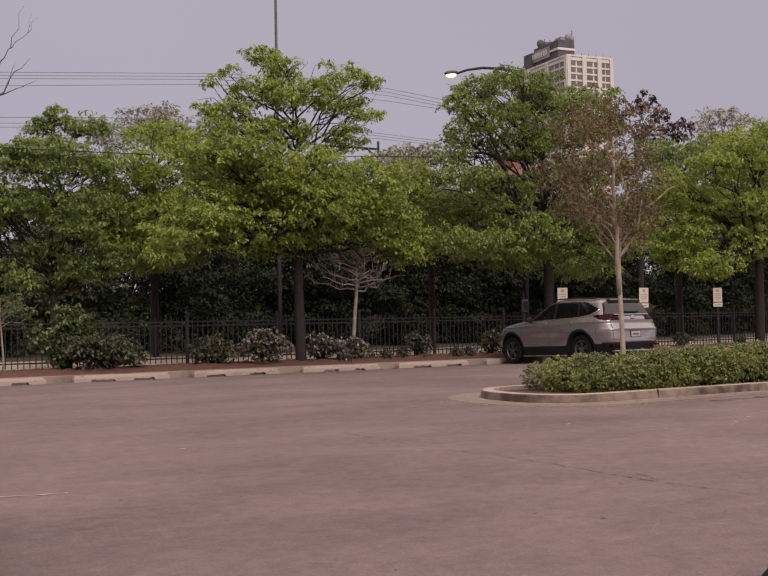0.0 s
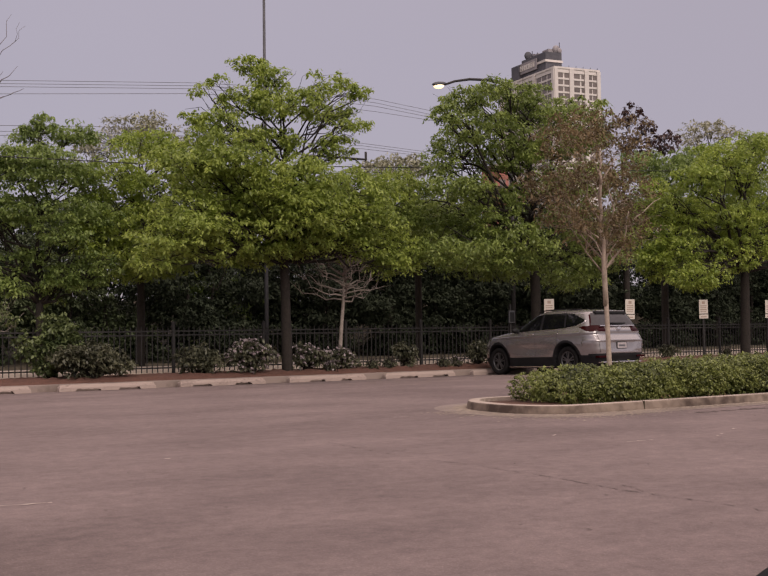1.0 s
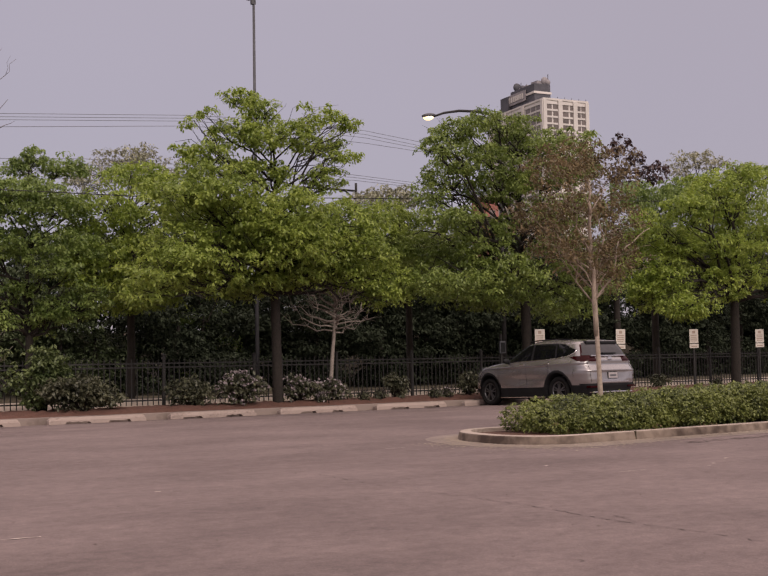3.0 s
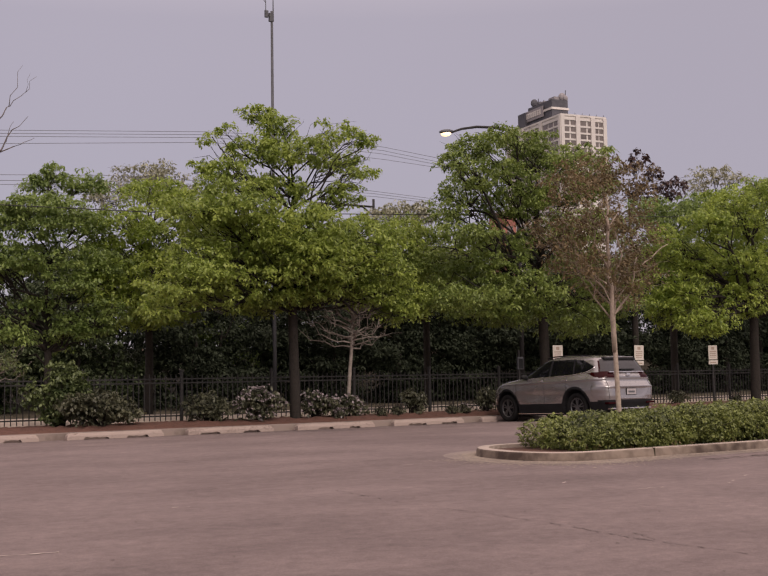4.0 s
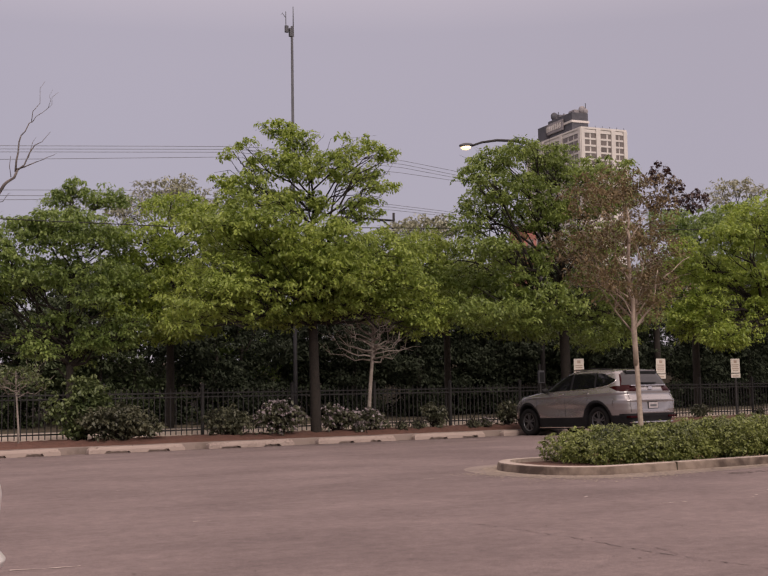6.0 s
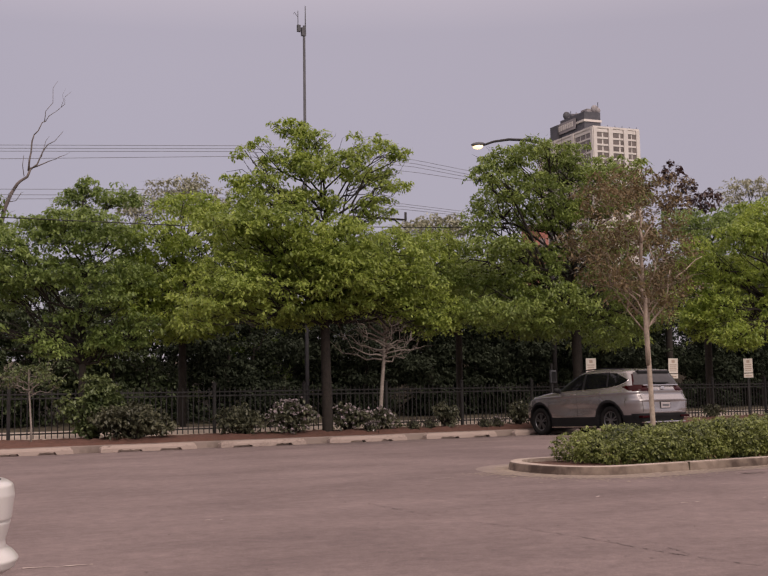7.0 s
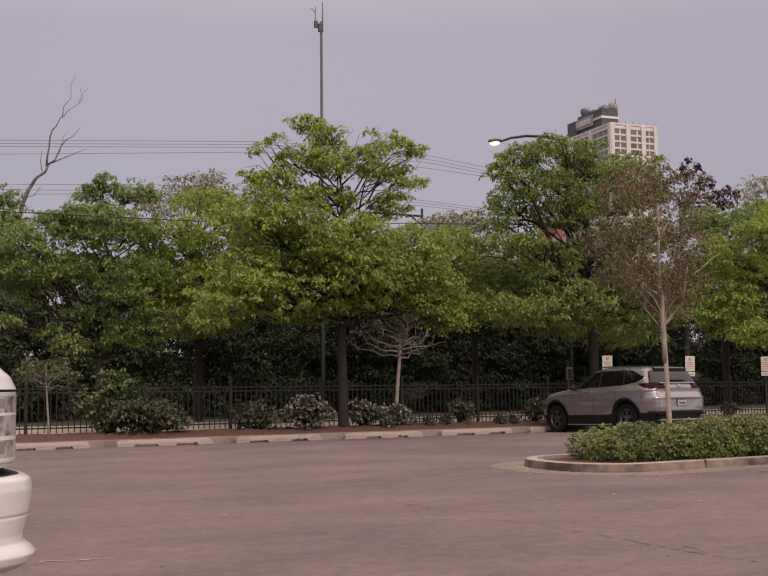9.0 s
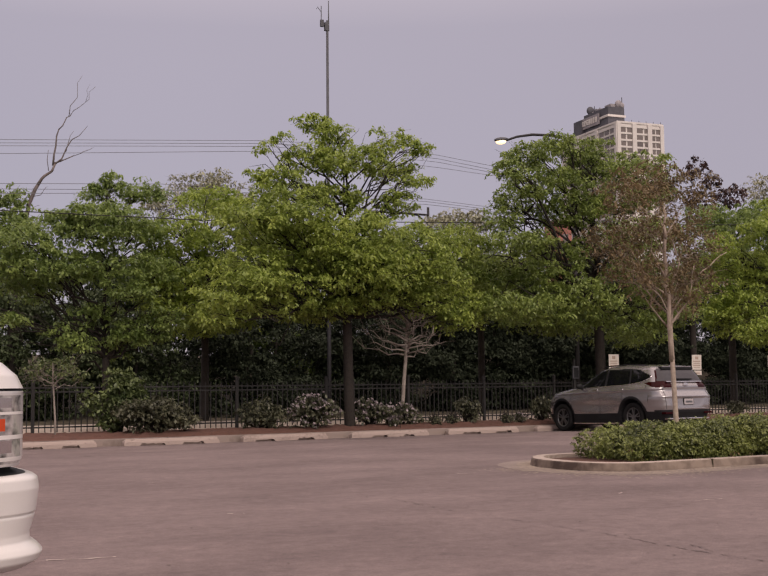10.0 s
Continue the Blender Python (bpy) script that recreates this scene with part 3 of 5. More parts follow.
link("soil", sv, [(i, i + 1, n_ + i + 1, n_ + i) for i in range(n_ - 1)] + [tuple(range(n_, 2 * n_))], M_MULCH_DARK, island, "reddish mulch inside the kerb")
for xj in (11.62, 14.7, 17.8, 20.9, 24.0):
    part("kerb_joint", boxed(xj - 0.004, xj + 0.004, -13.735, -13.56, 0.0, 0.117), M_SOIL, island)

hedge = thing("hedge", Matrix.Translation((0, 0, 0)), "low clipped green hedge on the parking island", "hedge")
hl = []
r_ = np.random.default_rng(21)
x = 10.82
while x < 20.5:
    hz = 0.40 if x < 11.2 else min(0.56, 0.46 + 0.025 * (x - 11.3))
    if x > 10.95:
        hl.append((x + r_.normal(0, 0.05), -13.37 + r_.normal(0, 0.03), 0.14 + hz * 0.32, 0.28, 0.16, hz * 0.32))
    for y in (-13.24, -12.7, -12.2):
        if x > 10.9 or y > -12.9:
            hl.append((x + r_.normal(0, 0.05), y + r_.normal(0, 0.04), 0.10 + hz * 0.5 + r_.normal(0, 0.012), 0.34, 0.32, hz * 0.54))
    x += 0.36
for x in np.arange(10.72, 12.6, 0.2):
    hl.append((x + r_.normal(0, 0.03), -13.33 + 0.22 * max(0.0, 11.1 - x), 0.24, 0.24, 0.20, 0.19))
leaf_mesh("foliage", hl, 0.042, 1150, 18, M_LEAF_HEDGE, hedge, 22, clump_r=0.065, droop=0.2, hollow=0.6)
leaf_mesh("dry_foliage", [(10.72, -13.28, 0.17, 0.2, 0.16, 0.10), (11.0, -13.42, 0.15, 0.25, 0.1, 0.08), (11.5, -13.5, 0.14, 0.3, 0.08, 0.06), (12.3, -13.5, 0.14, 0.3, 0.08, 0.06), (13.3, -13.5, 0.14, 0.3, 0.07, 0.05)], 0.04, 300, 9, M_LEAF_BROWN, hedge, 23, "dry brown shoots at the hedge's foot", clump_r=0.06)
hv, hf = [], []
for (cx, cy, cz, rx, ry, rz) in hl[::2]:
    for _ in range(3):
        tube(hv, hf, [(cx + r_.normal(0, 0.04), cy, 0.08), (cx + r_.normal(0, 0.1), cy + r_.normal(0, 0.1), cz), (cx + r_.normal(0, 0.14), cy + r_.normal(0, 0.14), cz + rz * 0.7)], [0.008, 0.006, 0.003], 4)
tagged(link("branch", hv, hf, M_BARK, hedge), kind="stuff")

# ---- iron fence along the bed ----
fence = thing("fence", Matrix.Translation((0, 2.6, 0.08)), "black iron picket fence behind the planting bed", "fence")
PITCH = 2.57
post_me = bpy.data.meshes.new("post")
b_ = boxed(-0.035, 0.035, -0.035, 0.035, -0.3, 1.27)
box(b_, -0.045, 0.045, -0.045, 0.045, 1.27, 1.30)
bmesh.ops.create_cone(b_, cap_ends=True, segments=8, radius1=0.03, radius2=0.005, depth=0.05, matrix=Matrix.Translation((0, 0, 1.325)))
b_.to_mesh(post_me)
b_.free()
post_me.materials.append(M_IRON)
picket_me = bpy.data.meshes.new("picket")
b_ = boxed(-0.010, 0.010, -0.010, 0.010, 0.03, 1.14)
bmesh.ops.create_cone(b_, cap_ends=True, segments=4, radius1=0.016, radius2=0.001, depth=0.07, matrix=Matrix.Translation((0, 0, 1.17)))
b_.to_mesh(picket_me)
b_.free()
picket_me.materials.append(M_IRON)
for k in range(-3, 15):
    o = new("post", post_me)
    o.parent, o.location = fence, (6.5 + PITCH * k, 0, 0)
for z in (0.13, 0.96, 1.06):
    part("rail", boxed(6.5 - 3 * PITCH, 6.5 + 14 * PITCH, -0.015, 0.015, z, z + 0.035), M_IRON, fence)
for k in range(-3, 14):
    for j in range(1, 18):
        o = new("picket", picket_me)
        o.parent, o.location = fence, (6.5 + PITCH * k + PITCH * j / 18, 0, 0)

# ---- parking signs on posts ----


def parking_sign(place, turn):
    t = thing("parking_sign", pose(*place, 0, 0, turn), "white parking sign and small plate on a dark post", "sign", "parking signs along the bed")
    top = 1.86
    part("post", boxed(-0.025, 0.025, 0.012, 0.05, -0.3, top - 0.05), M_IRON, t)
    panel = part("panel", boxed(-0.15, 0.15, -0.004, 0.004, top - 0.46, top, 0.003), M_SIGN, t, "white sign panel with red print")
    plate = part("plate", boxed(-0.155, 0.155, -0.004, 0.004, top - 0.62, top - 0.485, 0.003), M_SIGN, t, "small white plate with red print")
    for x0, x1, z0, z1 in ((-0.05, 0.05, 0.32, 0.41), (-0.11, 0.11, 0.245, 0.275), (-0.10, 0.10, 0.185, 0.21), (-0.11, 0.11, 0.12, 0.15), (-0.10, 0.09, 0.065, 0.085)):
        part("print", boxed(x0, x1, -0.0065, -0.0042, top - 0.46 + z0, top - 0.46 + z1), M_SIGN_RED, panel)
    part("print", boxed(-0.10, 0.10, -0.0065, -0.0042, top - 0.58, top - 0.545), M_SIGN_RED, plate)
    return t


s_first = parking_sign((22.98, 1.1, 0.12), -28)
for x in (26.28, 29.72, 33.03, 36.3):
    copy_thing(s_first, pose(x, 1.1, 0.12, 0, rng.normal(0, 0.8), -28 + rng.normal(0, 3)))

# ---- trees of the bed and behind it ----
# crown lobes laid out from pixel positions and touched up for the camera's view
LA = [(-0.09, 6.52, 0.32, 0.27), (-0.28, 6.05, 0.8, 0.33), (0.69, 6.19, 0.66, 0.33), (-0.06, 5.65, 1.17, 0.37), (-1.01, 5.36, 0.87, 0.39), (-2, 4.8, 1, 0.45), (-0.25, 5.28, 1.31, 0.53), (0.94, 5.22, 0.81, 0.53), (-1.5, 4.13, 1.43, 0.52), (0.15, 4.27, 1.45, 0.53), (-2.22, 3.6, 0.8, 0.36), (0.82, 3.55, 0.9, 0.36), (-2.47, 4.09, 0.85, 0.52), (1.56, 4.06, 0.81, 0.4), (-2.2, 2.75, 0.6, 0.2), (-1.0, 2.55, 0.55, 0.18), (0.9, 2.65, 0.6, 0.2), (1.7, 2.95, 0.6, 0.25), (-0.2, 3.05, 0.8, 0.22), (0.2, 2.0, 0.45, 0.2), (0.9, 2.3, 0.6, 0.2, -0.8), (-0.6, 2.2, 0.6, 0.2, -0.8), (1.6, 2.45, 0.5, 0.2, -0.8)]
LB = [(-0.14, 6.16, 1.24, 0.42), (1.21, 6.25, 0.94, 0.43), (-0.72, 5.29, 1.23, 0.56), (0.91, 5.24, 1.41, 0.57), (-1, 4.38, 1.22, 0.55), (0.46, 4.16, 1.55, 0.56), (-0.35, 3.3, 1.3, 0.56), (0.76, 3.12, 0.85, 0.49), (1.83, 4.28, 0.94, 0.57), (1.5, 3.5, 1.0, 0.5), (0.2, 2.85, 0.9, 0.4), (-1.3, 3.7, 0.9, 0.5), (2.7, 3.7, 0.9, 0.5), (2.7, 4.7, 0.9, 0.5), (2.2, 5.6, 0.8, 0.4)]
LC = [(-1.15, 7.84, 0.54, 0.23), (-0.29, 7.72, 0.65, 0.26), (-2.13, 7.25, 0.22, 0.2), (2.22, 7.54, 0.42, 0.24), (1.21, 7.61, 0.62, 0.24), (-1.23, 6.93, 0.84, 0.33), (0.15, 7.01, 1.01, 0.39), (1.58, 6.88, 0.66, 0.29), (2.12, 6.52, 0.53, 0.16), (-2.2, 6.49, 0.62, 0.28), (-1.72, 5.96, 1.18, 0.4), (-0.4, 5.9, 0.8, 0.38), (1.6, 5.96, 0.6, 0.36), (-2.54, 5.27, 0.96, 0.37), (-1.58, 5.02, 1.52, 0.48), (0.13, 4.99, 1.56, 0.49), (2.1, 5.1, 1.17, 0.51), (3.37, 4.62, 0.9, 0.52), (-1.59, 3.94, 1.66, 0.45), (0.41, 3.96, 1.71, 0.44), (2.4, 3.84, 1.32, 0.48), (3.51, 3.27, 0.9, 0.46), (-2.94, 3.46, 0.95, 0.42), (-1.9, 3.2, 1.1, 0.32), (1.2, 3.5, 1.1, 0.3), (-1.3, 4.5, 1.2, 0.42), (-0.6, 3.75, 1.1, 0.35), (-2.4, 4.2, 0.9, 0.4), (0.8, 4.5, 1.2, 0.42), (-3.5, 3.0, 0.7, 0.35), (-0.2, 4.45, 1.2, 0.42, -1.6), (1.0, 4.4, 1.1, 0.4, -1.5), (-1.2, 5.3, 1.0, 0.4, -1.4), (0.6, 5.4, 0.7, 0.3, -1.4), (2.4, 4.4, 0.9, 0.4, -1.2), (-2.2, 3.7, 0.9, 0.35, -1.5), (3.2, 3.0, 0.8, 0.3, -0.6), (2.3, 3.45, 0.8, 0.28, -0.7), (-0.7, 3.2, 0.9, 0.25, -0.8), (0.7, 3.3, 0.8, 0.2, -0.9), (-1.7, 2.85, 0.8, 0.22, 0.3), (-0.9, 2.8, 0.6, 0.18, 0.4)]
LD = [(-1.64, 8.22, 0.73, 0.27), (-2.55, 7.74, 0.87, 0.38), (-0.63, 7.95, 1.07, 0.39), (-3.36, 7.19, 0.55, 0.28), (-1.85, 7.07, 1.36, 0.47), (0.02, 7.41, 1.16, 0.48), (1.6, 7.77, 0.94, 0.37), (-2.94, 6.37, 0.86, 0.36), (-3.48, 5.77, 0.7, 0.35), (-1.34, 6.05, 1.21, 0.53), (0.76, 6.64, 1.59, 0.58), (2.48, 7.08, 0.95, 0.57), (-2.71, 5.18, 0.94, 0.4), (-4.02, 4.13, 1.3, 0.53), (-2.2, 4.13, 1.5, 0.54), (-3.19, 3.25, 1.7, 0.48), (-0.86, 3.6, 1.21, 0.56), (-1.43, 2.77, 1.27, 0.38), (1.31, 5.55, 1.6, 0.61), (1.46, 4.27, 1.52, 0.71), (1.22, 2.92, 1.59, 0.7), (2.73, 3.25, 0.78, 0.41), (-1.37, 4.89, 1.12, 0.52)]
LE = [(-0.3, 4.05, 0.53, 0.34), (-0.93, 3.74, 0.44, 0.35), (0.28, 3.72, 0.5, 0.37), (-1.13, 3.16, 0.38, 0.34), (-0.33, 3.28, 0.65, 0.41), (0.61, 3.18, 0.34, 0.35), (0.38, 2.58, 0.4, 0.36), (-0.83, 2.6, 0.44, 0.33), (-0.26, 2.63, 0.49, 0.33), (0.02, 2.24, 0.37, 0.22)]
LF = [(0.4, 7.38, 1.09, 0.4), (1.99, 7.39, 1.22, 0.48), (-1.27, 6.75, 1.05, 0.49), (-2.51, 6, 0.84, 0.54), (0.35, 6.18, 1.77, 0.72), (-3.03, 4.82, 1.11, 0.67), (-0.72, 4.76, 1.73, 0.7), (2.02, 5.05, 1.62, 0.74), (-3.42, 3.59, 1.09, 0.66), (-1.27, 3.48, 1.52, 0.66), (0.91, 3.88, 1.58, 0.47), (-2.99, 2.71, 1.1, 0.43), (2.77, 3.4, 1.02, 0.52), (4.74, 5.99, 1.7, 0.87), (4.94, 4.18, 1.7, 0.77), (-4.05, 5.18, 0.81, 0.62), (-4.44, 3.88, 0.98, 0.65), (-4.12, 3.17, 0.9, 0.46)]
LG = [(-0.41, 8.63, 1.22, 0.44), (-1.36, 8.08, 0.91, 0.55), (0.52, 8.89, 0.86, 0.37), (1.15, 8.33, 1.03, 0.56), (-1.83, 7.38, 0.7, 0.62), (-0.22, 8.04, 1.22, 0.56)]
LH = [(0.46, 11.16, 0.7, 0.64), (1.48, 10.64, 0.6, 0.45), (2.85, 10.14, 0.94, 0.61), (0.78, 9.75, 0.81, 0.64)]
LI = [(-0.66, 11.35, 1.31, 0.32), (1.23, 11.04, 0.89, 0.33), (-1.43, 10.57, 0.86, 0.42), (2.79, 10.91, 1.21, 0.39)]
LJ = [(-0.2, 7.45, 0.7, 0.42), (0.22, 6.8, 0.78, 0.53), (-0.27, 6.43, 1.16, 0.7)]
LK = [(0.18, 9.36, 1.34, 0.34), (-0.98, 8.92, 1.32, 0.48), (1.35, 8.94, 1.08, 0.49)]
LL = [(-1.17, 7.08, 1.04, 0.6), (0.35, 6.99, 1.27, 0.62), (2.08, 7.38, 1.31, 0.71), (-0.23, 5.57, 1.78, 0.86), (1.84, 5.39, 1.73, 0.89), (-1.64, 4.97, 1.12, 0.84), (3.55, 6.71, 1.56, 0.91)]
LM = [(-1.02, 5.8, 0.95, 0.47), (0.12, 5.55, 0.97, 0.51), (0.58, 4.53, 1.24, 0.61), (-0.58, 4.32, 1.39, 0.6), (1.58, 4.97, 0.99, 0.59), (-2.2, 4.6, 1.0, 0.6), (-3.2, 5.2, 0.9, 0.5), (-2.6, 3.6, 0.9, 0.5), (0.2, 3.5, 1.2, 0.45)]
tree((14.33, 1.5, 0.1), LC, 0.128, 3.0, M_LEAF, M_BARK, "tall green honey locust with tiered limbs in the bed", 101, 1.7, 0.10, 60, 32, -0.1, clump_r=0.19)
tree((22.87, 1.5, 0.1), LD, 0.15, 3.6, M_LEAF_DEEP_SHADED, M_BARK, "tall green locust tree behind the parked car", 102, 1.7, 0.10, 54, 32, -0.2, clump_r=0.2)
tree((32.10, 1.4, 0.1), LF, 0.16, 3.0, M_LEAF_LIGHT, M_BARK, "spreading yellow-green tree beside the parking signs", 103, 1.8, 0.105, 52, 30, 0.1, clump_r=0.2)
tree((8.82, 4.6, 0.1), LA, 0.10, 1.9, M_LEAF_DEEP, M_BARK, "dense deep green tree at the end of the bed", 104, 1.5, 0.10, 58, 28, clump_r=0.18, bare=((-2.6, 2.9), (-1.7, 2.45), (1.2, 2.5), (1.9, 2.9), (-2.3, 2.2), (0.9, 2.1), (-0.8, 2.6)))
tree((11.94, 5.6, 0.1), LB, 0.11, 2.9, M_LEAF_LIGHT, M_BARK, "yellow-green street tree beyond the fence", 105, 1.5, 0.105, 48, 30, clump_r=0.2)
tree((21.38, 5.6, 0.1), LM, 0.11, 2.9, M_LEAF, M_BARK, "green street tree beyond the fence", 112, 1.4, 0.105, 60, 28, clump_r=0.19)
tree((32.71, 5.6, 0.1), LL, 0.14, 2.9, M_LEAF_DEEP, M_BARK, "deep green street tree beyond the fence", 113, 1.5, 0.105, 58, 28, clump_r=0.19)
young = tree((12.22 + 0.07, -12.4, 0.1), LE, 0.036, 1.85, M_LEAF_BROWN, M_BARK_PALE, "thin pale-barked young tree with sparse rusty leaves", 106, 0.5, 0.055, 150, 14, -0.13, 2, True, 0.12)
# its pale leader and longest limbs, placed to fit the camera's view, before the leaves
yv, yf = [], []
r_ = np.random.default_rng(61)
for a, b, ra, rb in (((-0.075, 0.0, 1.35), (-0.29, -0.14, 2.5), 0.0255, 0.024), ((-0.29, -0.14, 2.5), (-0.40, -0.28, 3.12), 0.024, 0.018), ((-0.40, -0.28, 3.12), (-0.45, -0.33, 3.6), 0.020, 0.008), ((-0.32, -0.16, 2.58), (-0.74, -0.35, 2.92), 0.015, 0.005),
                     ((-0.13, -0.02, 1.85), (0.08, -0.25, 2.25), 0.016, 0.008), ((0.08, -0.25, 2.25), (0.14, -0.3, 2.75), 0.008, 0.004), ((-0.26, -0.12, 2.3), (-0.92, -0.35, 2.52), 0.012, 0.004), ((0.35, -0.15, 2.62), (0.82, -0.3, 2.98), 0.008, 0.004),
                     ((-0.40, -0.28, 3.12), (-0.15, -0.35, 3.5), 0.011, 0.004), ((-0.42, -0.29, 3.2), (-0.62, -0.38, 3.5), 0.009, 0.004)):
    tube(yv, yf, bent(a, b, r_, 5, 0.02, 0.06), [1.3 * (ra + (rb - ra) * i / 5) for i in range(6)], 7)
link("limb", yv, yf, M_BARK_PALE, young, "pale leader and limbs", smooth=True)
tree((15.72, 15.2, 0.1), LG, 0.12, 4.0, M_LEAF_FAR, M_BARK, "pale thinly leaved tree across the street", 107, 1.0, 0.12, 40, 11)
tree((40.15, 15.0, 0.1), LH, 0.16, 4.0, M_LEAF_RED, M_BARK, "dark red-leaved tree across the street", 108, 0.6, 0.18, 34, 11)
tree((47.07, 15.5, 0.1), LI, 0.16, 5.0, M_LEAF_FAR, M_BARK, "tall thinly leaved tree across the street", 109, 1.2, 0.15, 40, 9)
tree((8.71, 15.2, 0.1), LJ, 0.14, 4.0, M_LEAF_DEEP, M_BARK, "deep green tree across the street", 110, 1.2, 0.16, 50, 16)
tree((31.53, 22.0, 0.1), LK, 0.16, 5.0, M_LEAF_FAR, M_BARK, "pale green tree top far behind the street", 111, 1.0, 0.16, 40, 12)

# woodland across the street: understorey and trees, row behind row, canopy shade in the leaf colours
r_ = np.random.default_rng(77)


def wood_tree(x, y, h, w, seed, leaf, low):
    rr = np.random.default_rng(seed)
    flat = []
    for k in range(11):
        z = low + (h - low) * (k + 0.5) / 11
        q = (z - low) / (h - low)
        reach = w * (0.55 + 0.6 * math.sin(math.pi * min(1, q * 0.85 + 0.12)))
        flat.append((rr.uniform(-0.6, 0.6) * reach, z, reach * rr.uniform(0.55, 0.8), (h - low) / 11 * rr.uniform(0.9, 1.3)))
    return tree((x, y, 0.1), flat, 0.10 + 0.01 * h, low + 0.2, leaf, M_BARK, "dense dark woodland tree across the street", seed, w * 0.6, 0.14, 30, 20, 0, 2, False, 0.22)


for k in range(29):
    wood_tree(5 + 2.1 * k + r_.normal(0, 0.5), 16.5 + r_.uniform(-1, 1.2), 5.2 + r_.uniform(-0.7, 0.9) + 0.03 * k, 2.2, 300 + k, M_LEAF_HALF_SHADED if k < 6 else M_LEAF_WOOD_SHADED, 0.1)
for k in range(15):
    wood_tree(9 + 4.4 * k + r_.normal(0, 0.6), 21.0 + r_.uniform(-1, 1.2), 6.6 + r_.uniform(-0.6, 0.8) + 0.10 * k, 2.9, 400 + k, M_LEAF_WOOD_SHADED if k % 3 or k > 5 else M_LEAF_DEEP, 0.6)

# rearmost row, added to plug the sky gaps left by the others
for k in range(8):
    wood_tree(26 + 6.0 * k + r_.normal(0, 0.6), 27.0 + r_.uniform(-1, 1), 5.0 + r_.uniform(-0.5, 0.6), 3.4, 450 + k, M_LEAF_WOOD_SHADED, -0.3)

# ---- shrubs and small trees in the bed ----


def shrub(place, wide, high, leaf, label, seed, flowers=None, size=0.09, name="shrub"):
    rr = np.random.default_rng(seed)
    t = thing(name, Matrix.Translation(place), label, "shrub")
    lobes = []
    for k in range(15):
        a = rr.uniform(0, 2 * math.pi)
        q = rr.uniform(0.1, 0.75)
        lobes.append((math.cos(a) * q * wide / 2, math.sin(a) * q * wide / 2 * 0.7, high * rr.uniform(0.24, 0.74 - 0.3 * q), wide * 0.22, wide * 0.19, high * 0.26))
    v, f = [], []
    for cx, cy, cz, *_r in lobes:
        for _ in range(3):
            tube(v, f, bent((rr.normal(0, 0.05), rr.normal(0, 0.05), -0.08), (cx + rr.normal(0, 0.12), cy + rr.normal(0, 0.1), cz + rr.uniform(0, 0.2)), rr, 3, 0.08, 0.2), [0.013, 0.010, 0.007, 0.004], 5)
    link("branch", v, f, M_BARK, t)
    leaf_mesh("foliage", lobes, size, 150, 14, leaf, t, seed + 1, clump_r=0.1)
    if flowers:
        leaf_mesh("blossom", [(a, b, c + 0.02, d * 1.05, e * 1.05, g * 1.05) for a, b, c, d, e, g in lobes], 0.07, 90, 8, flowers, t, seed + 2, "pale pinkish blossom", clump_r=0.045, hollow=0.9)
    return t


shrub((9.05, 1.3, 0.1), 2.1, 0.98, M_LEAF_SHRUB, "dull brownish green rounded shrub in the bed", 501, size=0.10)
shrub((11.95, 1.6, 0.1), 1.5, 0.84, M_LEAF_SHRUB, "dull brownish green shrub in the bed", 502)
shrub((13.2, 1.25, 0.1), 1.55, 0.98, M_LEAF_SHRUB, "shrub covered with pale pinkish blossom", 503, M_FLOWER)
shrub((14.95, 1.5, 0.1), 1.2, 0.80, M_LEAF_SHRUB, "shrub with sparse pale blossom beside the trunk", 504, M_FLOWER)
shrub((15.85, 1.55, 0.1), 1.2, 0.72, M_LEAF_SHRUB, "shrub with sparse pale blossom", 505, M_FLOWER)
shrub((18.05, 1.5, 0.1), 0.95, 0.85, M_LEAF_SHRUB, "dull green upright shrub in the bed", 506)
shrub((20.5, 1.4, 0.1), 0.95, 0.80, M_LEAF_SHRUB, "dark dull shrub before the parked car", 507)
shrub((8.35, 2.0, 0.1), 1.75, 1.7, M_LEAF_MID, "tall leafy green shrub against the fence", 508, size=0.10)
shrub((25.0, 1.6, 0.1), 0.9, 0.5, M_LEAF_SHRUB, "low dull shrub by the fence", 509)
shrub((28.6, 1.7, 0.1), 0.9, 0.5, M_LEAF_SHRUB, "low dull shrub by the fence", 510)
for k, (x, w) in enumerate(((15.35, 0.3), (16.7, 0.35), (17.3, 0.4), (19.0, 0.35), (19.5, 0.4), (30.9, 0.3), (34.6, 0.4))):
    shrub((x, 1.0 + 0.1 * (k % 3), 0.1), w, 0.28, M_LEAF_SHRUB, "small tuft of dull leaves in the mulch", 520 + k, M_FLOWER if k in (0, 4) else None, 0.06, "plant_tuft")


